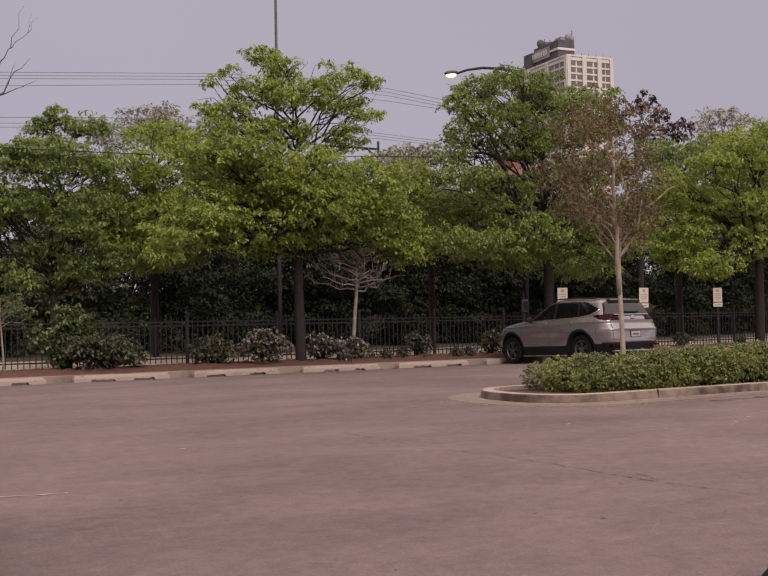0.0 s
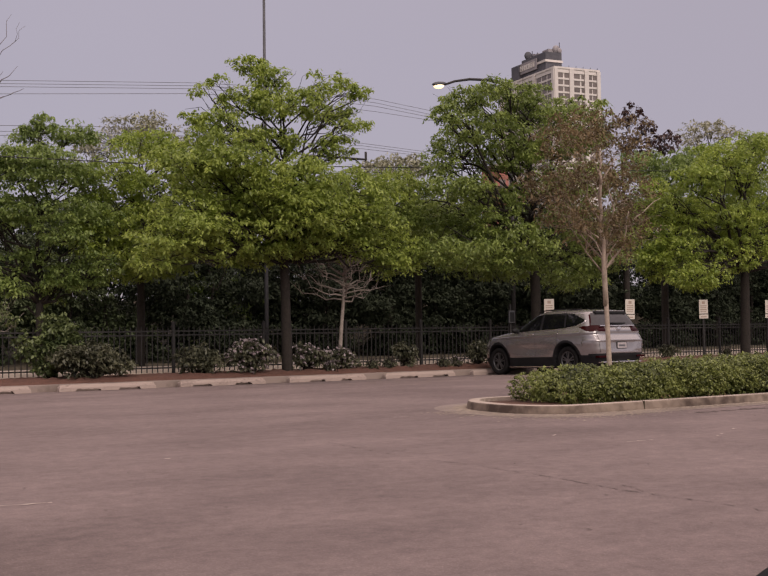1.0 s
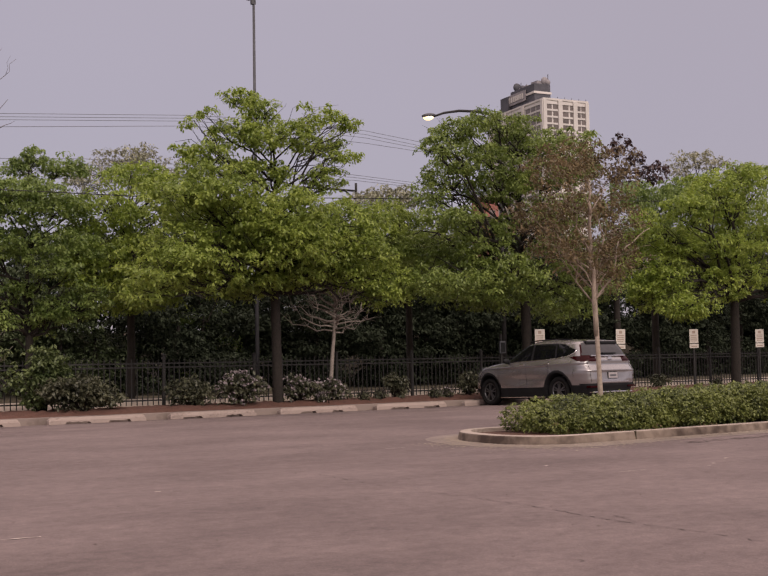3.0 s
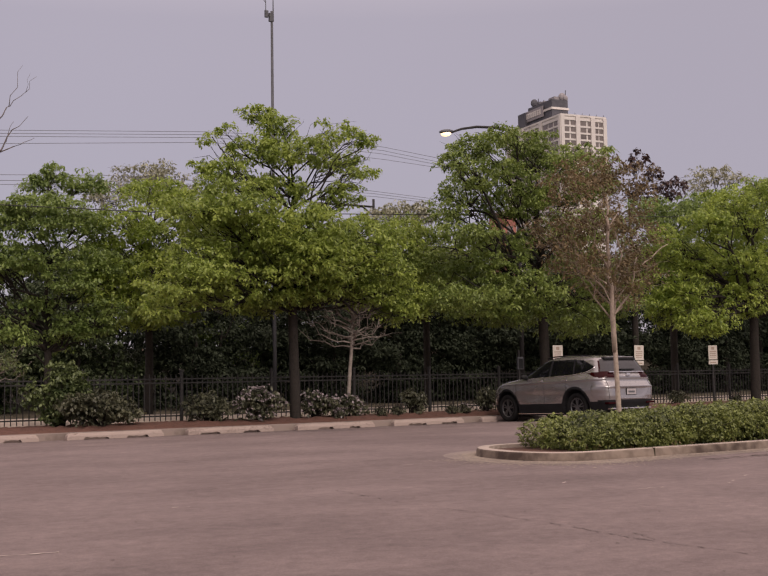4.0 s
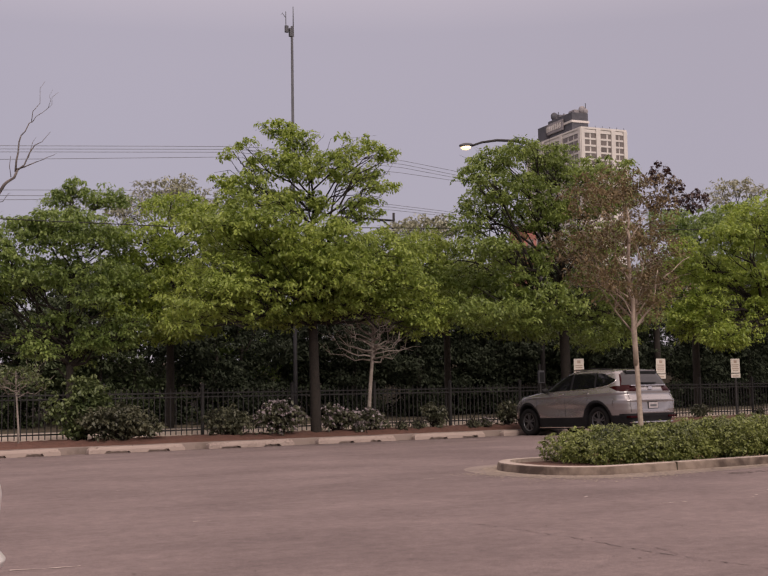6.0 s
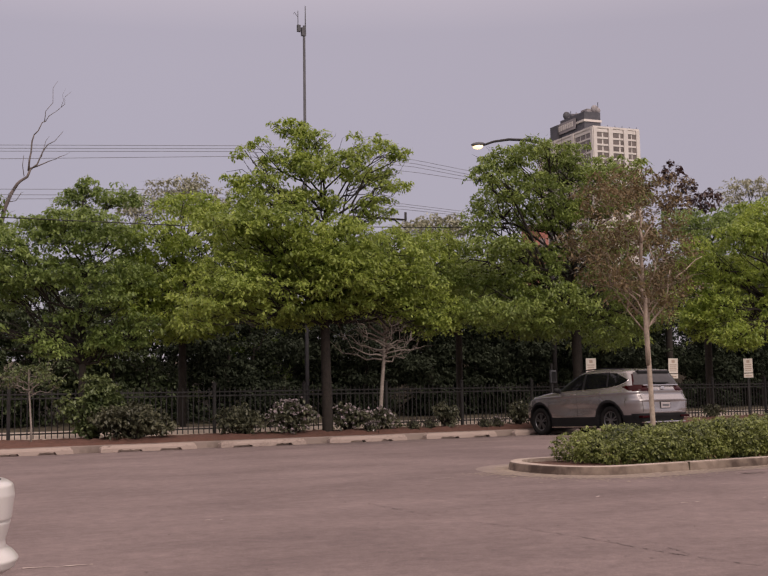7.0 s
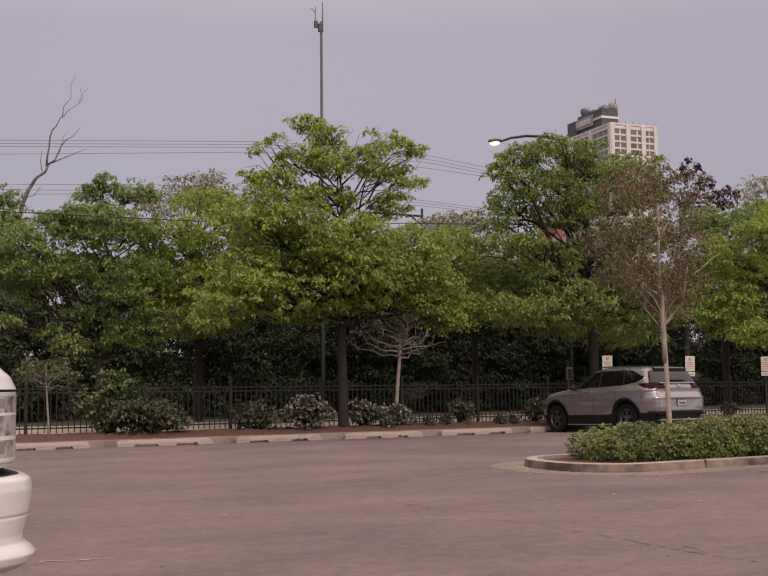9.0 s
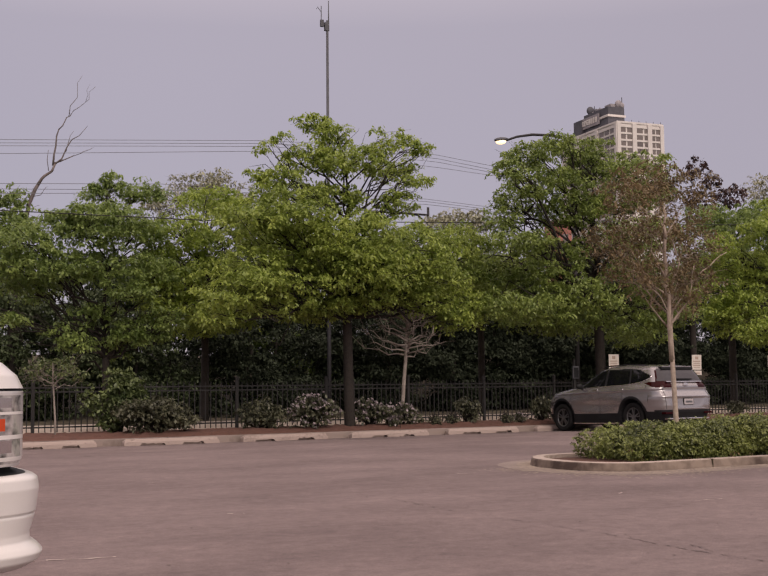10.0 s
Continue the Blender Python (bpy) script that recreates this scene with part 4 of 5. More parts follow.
def bare_tree(place, fork, wide, high, r0, bark, label, seed, leaf=None, spread=24, name="tree", lean=0.06):
    """A small tree whose crooked limbs leave a leader at several heights, reach out low and turn up at their ends."""
    rr = np.random.default_rng(seed)
    t = thing(name, Matrix.Translation(place), label, "tree")
    v, f = [], []
    top = high - 0.1
    tube(v, f, [(0, 0, -0.2), (0.0, 0, 0.3), (lean * 0.45, 0, fork * 0.6), (lean, 0, fork), (lean * 1.3, 0.02, fork + (top - fork) * 0.5), (lean * 1.5, 0, top)], [r0 * 1.25, r0 * 1.05, r0 * 0.95, r0 * 0.85, r0 * 0.5, r0 * 0.15], 9)
    tips = []
    for k in range(spread):
        a = 2.4 * k + rr.normal(0, 0.15)
        q = k / spread
        z0 = fork - 0.05 + (top - fork) * 0.62 * q
        out = wide / 2 * (1 - 0.55 * q) * rr.uniform(0.75, 1.05)
        e = np.array((math.cos(a) * out + lean, math.sin(a) * out * 0.8, z0 + 0.22 + (high - z0 - 0.2) * (0.25 + 0.6 * q) * rr.uniform(0.5, 1.1)))
        start = np.array((lean * (1 + 0.4 * q), 0, z0))
        bend = start + (e - start) * np.array((0.55, 0.55, 0.30)) + rr.normal(0, 0.05, 3)
        path = bent(start, bend, rr, 3, 0.0, 0.25) + bent(bend, e, rr, 3, -0.04, 0.3)[1:]
        tube(v, f, path, [r0 * w for w in (0.50, 0.42, 0.35, 0.28, 0.2, 0.14, 0.07)], 6)
        tips.append(tuple(e))
        for _ in range(8):
            c = np.array(path[int(rr.integers(2, 7))])
            e2 = c + (rr.normal(0, 0.16) + 0.16 * math.cos(a), rr.normal(0, 0.16), abs(rr.normal(0.12, 0.16)) - 0.05)
            tube(v, f, bent(c, e2, rr, 3, 0.05, 0.35), [r0 * 0.2, r0 * 0.16, r0 * 0.11, r0 * 0.05], 4)
    link("trunk", v, f, bark, t, smooth=True)
    if leaf:
        leaf_mesh("crown", [(a, b, c, 0.24, 0.22, 0.13) for a, b, c in tips], 0.075, 170, 10, leaf, t, seed + 1, clump_r=0.1)
    return t


bare_tree((15.98, 1.6, 0.1), 1.86, 3.2, 3.4, 0.054, M_BARK_TAN, "small almost bare tree with pale crooked limbs", 601, None, 26, lean=0.14)
bare_tree((6.72, 1.4, 0.1), 1.05, 1.35, 1.72, 0.022, M_BARK_TAN, "young sapling with a thin pale stem and dull leaves", 602, M_LEAF_MID, 12, lean=-0.05)

# the dead bare tree that rises over the woods
dead = thing("dead_tree", Matrix.Translation((9.08, 16.0, 0.1)), "leafless dead tree leaning over the woods", "tree")
dv, df = [], []
r_ = np.random.default_rng(9)
for a, b, ra, rb, n in (((-0.4, 0, -0.3), (0.15, 0, 6.8), 0.16, 0.11, 6), ((0.15, 0, 6.8), (0.62, 0, 8.2), 0.11, 0.08, 4), ((0.62, 0, 8.2), (1.22, 0, 9.02), 0.08, 0.055, 4), ((1.15, 0, 8.95), (1.36, 0.1, 10.3), 0.05, 0.03, 4),
                        ((1.36, 0.1, 10.3), (1.78, 0.1, 10.85), 0.03, 0.02, 3), ((1.72, 0.1, 10.8), (2.22, 0.2, 12.4), 0.02, 0.006, 4), ((1.75, 0.1, 10.82), (2.65, 0.0, 12.0), 0.018, 0.006, 5), ((2.3, 0.05, 11.4), (2.45, 0, 12.1), 0.01, 0.004, 3),
                        ((1.22, 0, 9.02), (2.35, -0.1, 10.5), 0.045, 0.008, 5), ((1.6, 0, 9.5), (1.9, 0.1, 10.3), 0.02, 0.006, 3), ((1.2, 0, 9.05), (1.9, 0.2, 9.4), 0.04, 0.025, 3), ((1.9, 0.2, 9.4), (2.66, 0.2, 9.8), 0.025, 0.006, 4),
                        ((1.0, 0, 8.75), (0.98, 0, 9.5), 0.02, 0.012, 2), ((0.5, 0, 7.8), (1.0, 0.1, 8.2), 0.02, 0.008, 3), ((0.3, 0, 7.2), (0.7, 0, 7.5), 0.015, 0.006, 3)):
    tube(dv, df, bent(a, b, r_, n, 0.02, 0.2), [0.75 * (ra + (rb - ra) * i / n) for i in range(n + 1)], 7)
link("trunk", dv, df, M_BARK_DEAD, dead, smooth=True)

# ---- vehicles ----


def inside(poly, a, b):
    """Whether (a, b) lies inside a polygon."""
    hit = False
    for (x0, y0), (x1, y1) in zip(poly, poly[1:] + poly[:1]):
        if (y0 > b) != (y1 > b) and a < (x1 - x0) * (b - y0) / (y1 - y0) + x0:
            hit = not hit
    return hit


def shell(profile, zs, around, powers, wells=(), press=None):
    """A car body from level outlines: profile rows (z, rear, front, half width), rounded plan corners, wheel wells pushed in."""
    pz, pr, pf, pw = (np.array(c) for c in zip(*profile))
    # points of a square's rim, evenly along the sides and the ends, then rounded
    ns, ne = int(around * 0.36), int(around * 0.14)
    rim = [(1.0, -1 + 2 * k / ns) for k in range(ns)] + [(1 - 2 * k / ne, 1.0) for k in range(ne)]
    rim += [(-1.0, 1 - 2 * k / ns) for k in range(ns)] + [(-1 + 2 * k / ne, -1.0) for k in range(ne)]
    around = len(rim)
    verts = []
    for z in zs:
        r, f, w = np.interp(z, pz, pr), np.interp(z, pz, pf), np.interp(z, pz, pw)
        for u, q in rim:
            p = powers[1] if q > 0 else powers[0]
            k = (abs(u) ** p + abs(q) ** p) ** (-1 / p)
            x, y = float(w * u * k), float((r + f) / 2 + (f - r) / 2 * q * k)
            if press:
                x, y = press(x, y, float(z))
            for yw, zw, rw, top in wells:
                if (y - yw) ** 2 + (z - zw) ** 2 < rw ** 2 and abs(x) > 0.4 and z < top:
                    x *= 0.62
            verts.append((x, y, z))
    faces = []
    for i in range(len(zs) - 1):
        for k in range(around):
            k2 = (k + 1) % around
            faces.append((i * around + k, i * around + k2, (i + 1) * around + k2, (i + 1) * around + k))
    top = (len(zs) - 1) * around
    faces.append(tuple(range(top, top + around)))
    faces.append(tuple(reversed(range(around))))
    return verts, faces


def split_shell(verts, faces, which, mats, parent, labels):
    """Cuts a shell into the parts that which(centre, normal) names."""
    groups = {}
    for f in faces:
        p = [Vector(verts[i]) for i in f]
        c = sum(p, Vector()) / len(p)
        n = (p[1] - p[0]).cross(p[-1] - p[0])
        n = n.normalized() if n.length > 0 else Vector((0, 0, 1))
        groups.setdefault(which(c, n), []).append(f)
    for key, fs in groups.items():
        used = sorted({i for f in fs for i in f})
        at_ = {i: k for k, i in enumerate(used)}
        name = key.split("|")[0]
        link(name, [verts[i] for i in used], [tuple(at_[i] for i in f) for f in fs], mats[name], parent, labels.get(key, labels.get(name, "")), smooth=True)


def ring(radius0, radius1, x0, x1, steps=40, rounding=0.02):
    """A tyre-like ring round the x axis."""
    prof = [(radius0, x0 + rounding), (radius1 - rounding, x0), (radius1, x0 + rounding * 1.6), (radius1, x1 - rounding * 1.6), (radius1 - rounding, x1), (radius0, x1 - rounding)]
    v, f = [], []
    for k in range(steps):
        a = 2 * math.pi * k / steps
        v += [(x, r * math.cos(a), r * math.sin(a)) for r, x in prof]
    m = len(prof)
    for k in range(steps):
        k2 = (k + 1) % steps
        for j in range(m):
            j2 = (j + 1) % m
            f.append((k * m + j, k * m + j2, k2 * m + j2, k2 * m + j))
    return v, f


def wheel(parent, x, y, z, r, out):
    """A wheel that stands at (x, y, z), its face towards out (-1 or 1)."""
    w = new("wheel")
    w.parent, w.location = parent, (x, y, z)
    v, f = ring(r * 0.66, r, -0.11, 0.11)
    link("tyre", v, f, M_RUBBER, w, smooth=True)
    bm = bmesh.new()
    bmesh.ops.create_cone(bm, cap_ends=True, segments=32, radius1=r * 0.66, radius2=r * 0.66, depth=0.06, matrix=pose(out * 0.0, 0, 0, 0, 90, 0))
    part("hub_disc", bm, M_BLACK, w)
    bm = bmesh.new()
    for k in range(5):
        for d in (-11, 11):
            a = 72 * k + d
            bmesh.ops.create_cube(bm, size=1.0, matrix=pose(out * 0.065, 0, 0, a, 0, 0) @ Matrix.Translation((0, 0, r * 0.36)) @ Matrix.Diagonal((0.03, 0.026, r * 0.60, 1)))
    bmesh.ops.create_cone(bm, cap_ends=True, segments=16, radius1=0.06, radius2=0.05, depth=0.04, matrix=pose(out * 0.07, 0, 0, 0, 90, 0))
    part("wheel_face", bm, M_ALLOY, w, "grey alloy spokes")
    v, f = ring(r * 0.60, r * 0.67, -0.02 + out * 0.065, 0.02 + out * 0.065, 36, 0.005)
    link("rim", v, f, M_ALLOY, w, smooth=True)


SUV_PROFILE = [(0.17, -2.08, 2.08, 0.83), (0.24, -2.22, 2.20, 0.875), (0.33, -2.27, 2.26, 0.895), (0.46, -2.34, 2.30, 0.915), (0.62, -2.36, 2.31, 0.935), (0.78, -2.35, 2.28, 0.94), (0.92, -2.32, 2.18, 0.935),
               (1.02, -2.29, 1.98, 0.925), (1.09, -2.26, 1.50, 0.91), (1.14, -2.23, 1.04, 0.882), (1.20, -2.18, 0.88, 0.855), (1.30, -2.13, 0.70, 0.815), (1.42, -2.06, 0.46, 0.765), (1.53, -1.98, 0.24, 0.715),
               (1.575, -1.90, 0.12, 0.68), (1.61, -1.76, 0.0, 0.635), (1.635, -1.58, -0.10, 0.58), (1.66, -1.32, -0.28, 0.48), (1.675, -1.08, -0.5, 0.33), (1.68, -0.95, -0.65, 0.2)]
suv = thing("suv", pose(20.64, -1.85, -0.100, -1.35, 0, 1.5), "silver compact SUV parked against the kerb, tinted windows", "car")
SUV_Z = list(np.arange(0.17, 1.6, 0.016)) + list(np.arange(1.6, 1.681, 0.006))


def bell(v, at_, wide):
    return math.exp(-((v - at_) / wide) ** 2)


def suv_press(x, y, z):
    """The pressed forms: wheel arches, shoulder line, hollow doors, tailgate step, plate recess and bumper corners."""
    side = 1 if x > 0 else -1
    if abs(x) > 0.7:
        for yw in (1.33, -1.33):
            x += side * 0.028 * bell(y, yw, 0.55) * bell(z, 0.72, 0.25)
        x += side * 0.016 * bell(z, 1.0 + 0.03 * (0.5 - y) / 2, 0.035)
        x -= side * 0.030 * bell(y, 0.0, 0.85) * bell(z, 0.66, 0.14)
        if y < -1.9 and 0.5 < z < 1.0:
            x += side * 0.014 * bell(z, 0.80, 0.1)
    if y < -1.95:
        ax = abs(x)
        edge_ = 1 / (1 + math.exp((ax - 0.80) / 0.03))
        y += 0.045 * edge_ * bell(z, 0.99, 0.075)
        y -= 0.020 * bell(z, 0.845, 0.03)
        y += 0.022 / (1 + math.exp((ax - 0.40 - 0.8 * (z - 0.6)) / 0.035)) / (1 + math.exp((0.60 - z) / 0.012)) / (1 + math.exp((z - 0.825) / 0.012))
        if 0.55 < z < 0.98:
            y -= 0.022 * bell(ax, 0.83, 0.05)
    return x, y


def flank(y, z):
    """How far the body's side stands out at a place."""
    rows = np.array(SUV_PROFILE)
    r, f, w = (float(np.interp(z, rows[:, 0], rows[:, k])) for k in (1, 2, 3))
    q = abs((y - (r + f) / 2) / ((f - r) / 2))
    e = 3.8 if y > (r + f) / 2 else 8
    return suv_press(w * max(0.0, 1 - min(1.0, q) ** e) ** (1 / e), y, z)[0]


sv_, sf_ = shell(SUV_PROFILE, SUV_Z, 620, (8, 3.8), ((1.33, 0.37, 0.44, 2.0), (-1.33, 0.37, 0.43, 2.0)), suv_press)
WIN_F = [(0.82, 1.125), (0.22, 1.52), (-0.28, 1.56), (-0.32, 1.145)]
WIN_R = [(-0.40, 1.15), (-0.36, 1.56), (-1.12, 1.56), (-1.20, 1.175)]
WIN_Q = [(-1.26, 1.18), (-1.18, 1.555), (-1.46, 1.53), (-1.88, 1.36), (-1.76, 1.245)]
PILLAR = [(0.82, 1.125), (0.22, 1.52), (-0.28, 1.56), (-1.18, 1.56), (-1.26, 1.18)]
LAMP_SIDE = [(-1.72, 1.19), (-2.08, 1.23), (-2.12, 1.56), (-2.40, 1.56), (-2.40, 1.05), (-2.0, 1.08)]


def suv_part(c, n):
    s = "|right" if c.x > 0 else "|left"
    for yw in (1.33, -1.33):
        d = math.hypot(c.y - yw, c.z - 0.36)
        if d < 0.46 and abs(c.x) < 0.8 and abs(c.x) > 0.3 and c.z < 0.8:
            return "cladding"
        if d < 0.515 and abs(c.x) > 0.78:
            return "cladding"
    if c.z < 0.45 + 0.02 * max(0.0, -c.y) or (c.y < -2.05 and c.z < 0.52):
        return "cladding"
    if abs(n.x) > 0.2 and c.y > -2.0 and c.y < 1.1:
        if inside(WIN_F, c.y, c.z):
            return "front_window" + s
        if inside(WIN_R, c.y, c.z):
            return "rear_window" + s
        if inside(WIN_Q, c.y, c.z):
            return "quarter_window" + s
        if inside(PILLAR, c.y, c.z):
            return "pillar" + s + ("_front" if c.y > -0.75 else "_back")
    if c.y < -1.6 and abs(c.x) > 0.4 and (inside(LAMP_SIDE, c.y, c.z) and abs(c.x) > 0.70 - 0.18 * max(0, c.z - 1.2)) and (c.z < 1.215 or abs(c.x) > 0.86 - 0.45 * (c.z - 1.2)):
        return "tail_light" + s
    if n.y < -0.4:
        if 1.06 < c.z < 1.20 and abs(c.x) > 0.44:
            return "tail_light" + s
        if 1.225 < c.z < 1.55 and abs(c.x) < 0.765 - 0.40 * (c.z - 1.22):
            return "tailgate_window"
        if 1.2 < c.z < 1.50 and abs(c.x) < 0.80 - 0.40 * (c.z - 1.22):
            return "tail_light" + s
    if n.y > 0.3 and c.z > 1.16 and c.z < 1.57 and abs(c.x) < 0.80 - 0.4 * (c.z - 1.16):
        return "windscreen"
    if c.y > 1.75 and 0.78 < c.z < 0.93 and abs(c.x) > 0.5:
        return "headlight" + s
    if c.y > 2.1 and 0.5 < c.z < 0.8 and abs(c.x) < 0.6:
        return "grille"
    return "body"


split_shell(sv_, sf_, suv_part, {"body": M_PAINT, "cladding": M_BLACK, "pillar": M_BLACK, "front_window": M_GLASS, "rear_window": M_GLASS, "quarter_window": M_GLASS, "tail_light": M_LENS_RED, "tailgate_window": M_GLASS_REAR, "windscreen": M_GLASS, "headlight": M_LENS_MOTTLED, "grille": M_BLACK}, suv,
            {"cladding": "black plastic sill and arch cladding", "tail_light": "dark red tail light", "body": "silver painted body shell"})
for y in (1.33, -1.33):
    for s in (-1, 1):
        wheel(suv, s * 0.80, y, 0.36, 0.36, s)
part("spoiler", boxed(-0.50, 0.50, -2.00, -1.70, 1.572, 1.598, 0.012), M_PAINT, suv, "silver roof spoiler")
# black bar put in for the shade that the spoiler casts on the window
part("spoiler_underside", boxed(-0.54, 0.54, -2.02, -1.85, 1.512, 1.570, 0.015), M_BLACK, suv, "black panel under the spoiler")
part("garnish", boxed(-0.60, 0.60, -2.225, -2.15, 1.195, 1.222, 0.006), M_CHROME, suv, "bright strip across the tailgate")
part("emblem", boxed(-0.06, 0.06, -2.285, -2.20, 1.10, 1.175, 0.012), M_CHROME, suv)
part("plate_frame", boxed(-0.168, 0.168, -2.352, -2.27, 0.634, 0.796, 0.004), M_BLACK, suv)
plate_ = part("number_plate", boxed(-0.155, 0.155, -2.357, -2.30, 0.645, 0.785, 0.004), M_PLATE, suv, "pale number plate")
part("print", boxed(-0.11, 0.11, -2.3615, -2.3572, 0.69, 0.735), M_ALLOY, plate_)
part("skid_strip", boxed(-0.70, 0.70, -2.33, -2.18, 0.29, 0.325, 0.01), M_CHROME, suv, "silver strip under the rear bumper")
for s in (-1, 1):
    part("reflector", boxed(s * 0.66 - 0.14, s * 0.66 + 0.14, -2.352, -2.22, 0.42, 0.47, 0.008), M_LENS_RED, suv, "red reflector")
    bm = bmesh.new()
    bmesh.ops.create_uvsphere(bm, u_segments=18, v_segments=10, radius=1.0, matrix=pose(s * 0.975, 0.52, 1.165) @ Matrix.Diagonal((0.11, 0.065, 0.07, 1)))
    box(bm, min(s * 0.86, s * 0.95), max(s * 0.86, s * 0.95), 0.48, 0.56, 1.10, 1.14)
    part("mirror", bm, M_BLACK, suv, "black door mirror", True)
    for y in (-0.02, -0.95):
        part("handle", boxed(min(s * 0.90, s * 0.945), max(s * 0.90, s * 0.945), y - 0.10, y + 0.09, 1.035, 1.062, 0.008), M_CHROME, suv, "bright door handle")
    part("sill_strip", boxed(min(s * 0.86, s * 0.918), max(s * 0.86, s * 0.918), -0.86, 0.86, 0.20, 0.222, 0.004), M_CHROME, suv, "bright strip along the sill")
    for y, z0 in ((0.92, 0.62), (-0.16, 0.42), (-1.02, 0.76)):
        tv, tf = [], []
        tube(tv, tf, [(s * (flank(y, z) - 0.001), y, z) for z in np.linspace(z0, 1.12, 14)], [0.005] * 14, 5)
        link("seam", tv, tf, M_BLACK, suv)
part("bumper_lip", boxed(-0.56, 0.56, -2.366, -2.25, 0.53, 0.572, 0.02), M_PAINT, suv, "silver bumper crease")
for s in (-1, 1):
    tv, tf = [], []
    tube(tv, tf, [(s * (flank(y, z) + 0.003), y, z) for y, z in ((0.86, 1.112), (0.3, 1.122), (-0.32, 1.135), (-1.2, 1.165), (-1.62, 1.215), (-1.86, 1.30), (-1.90, 1.36))], [0.010] * 7, 6)
    link("window_trim", tv, tf, M_CHROME, suv, "bright strip below the windows", smooth=True)
    tv, tf = [], []
    tube(tv, tf, [(s * 0.56, y, z) for y, z in ((0.02, 1.62), (-0.1, 1.655), (-0.8, 1.675), (-1.4, 1.652), (-1.6, 1.62))], [0.012, 0.016, 0.016, 0.016, 0.012], 6)
    link("roof_rail", tv, tf, M_BLACK, suv, "dark roof rail", smooth=True)
body_pts = np.array(sv_)
for s in (-1, 1):
    tv, tf = [], []
    way = []
    for z in np.linspace(0.55, 1.06, 16):
        near = body_pts[(np.abs(body_pts[:, 2] - z) < 0.02) & (body_pts[:, 1] < -1.9)]
        way.append(tuple(near[np.argmin(np.abs(near[:, 0] - s * (0.74 - 0.05 * abs(z - 0.8))) + np.abs(near[:, 2] - z))]))
    tube(tv, tf, way, [0.006] * 16, 5)
    link("seam", tv, tf, M_BLACK, suv)
part("wiper", boxed(-0.20, 0.26, -2.235, -2.15, 1.245, 1.285, 0.01), M_BLACK, suv)

# white van: its nose reaches into view
VAN_PROFILE = [(0.345, -5.2, -0.10, 0.90), (0.352, -5.25, -0.05, 0.94), (0.385, -5.3, 0.005, 0.97), (0.42, -5.3, 0.02, 0.98), (0.445, -5.3, 0.0, 0.975), (0.47, -5.3, -0.035, 0.96), (0.50, -5.3, -0.038, 0.96), (0.583, -5.3, -0.015, 0.965), (0.590, -5.3, -0.022, 0.96),
               (0.597, -5.3, -0.012, 0.968), (0.70, -5.3, 0.0, 0.975), (0.745, -5.3, -0.006, 0.97), (0.762, -5.3, -0.03, 0.955), (0.772, -5.3, -0.12, 0.90), (0.796, -5.3, -0.12, 0.90), (0.80, -5.3, -0.085, 0.935), (0.84, -5.3, -0.072, 0.94), (1.13, -5.3, -0.072, 0.94), (1.136, -5.3, -0.082, 0.93), (1.142, -5.3, -0.072, 0.94),
               (1.20, -5.3, -0.10, 0.935), (1.26, -5.3, -0.17, 0.93), (1.31, -5.3, -0.30, 0.92), (1.36, -5.3, -0.62, 0.90), (1.42, -5.3, -1.05, 0.88), (1.9, -5.25, -1.75, 0.80), (2.0, -5.2, -2.0, 0.74), (2.06, -5.0, -2.4, 0.5)]
van = thing("van", pose(1.322, -19.05, 0, 0, 0, -90), "white van with a clear stacked headlight, parked in the lot", "van")
VAN_Z = sorted(set(np.round(np.arange(0.345, 1.5, 0.006), 4)) | set(np.round(np.arange(1.5, 2.06, 0.03), 4)))
vv_, vf_ = shell(VAN_PROFILE, VAN_Z, 300, (7, 6), ((-0.95, 0.36, 0.42, 2.0), (-4.2, 0.36, 0.42, 2.0)))


def van_part(c, n):
    s = "|right" if c.x > 0 else "|left"
    for yw in (-0.95, -4.2):
        if math.hypot(c.y - yw, c.z - 0.36) < 0.43 and 0.3 < abs(c.x) < 0.8 and c.z < 0.85:
            return "well"
    if 0.768 < c.z < 0.80 or 1.130 < c.z < 1.140:
        return "gap" if c.y > -0.6 else "body"
    if 0.80 < c.z < 1.13 and c.y > -0.42 and abs(c.x) > 0.45:
        for z in (0.835, 0.93, 1.035):
            if abs(c.z - z) < 0.008:
                return "lens_divider" + s + "|%d" % (z * 1000)
        if c.y > -0.135 or c.z > 1.115 or c.z < 0.815:
            return "lens_rim" + s
        if abs(c.z - 0.983) < 0.026 and c.y < -0.20:
            return "indicator" + s
        if c.y < -0.19 and (0.86 < c.z < 0.915 or 1.06 < c.z < 1.10):
            return "lamp_bowl" + s + ("|upper" if c.z > 1 else "|lower")
        return "headlight" + s
    if c.z > 1.45 and (abs(n.x) > 0.6 and -2.6 < c.y < -1.5 + 0.0 and c.z < 1.85):
        return "side_window" + s
    if n.y > 0.3 and 1.46 < c.z < 1.88 and abs(c.x) < 0.68:
        return "windscreen"
    return "body"


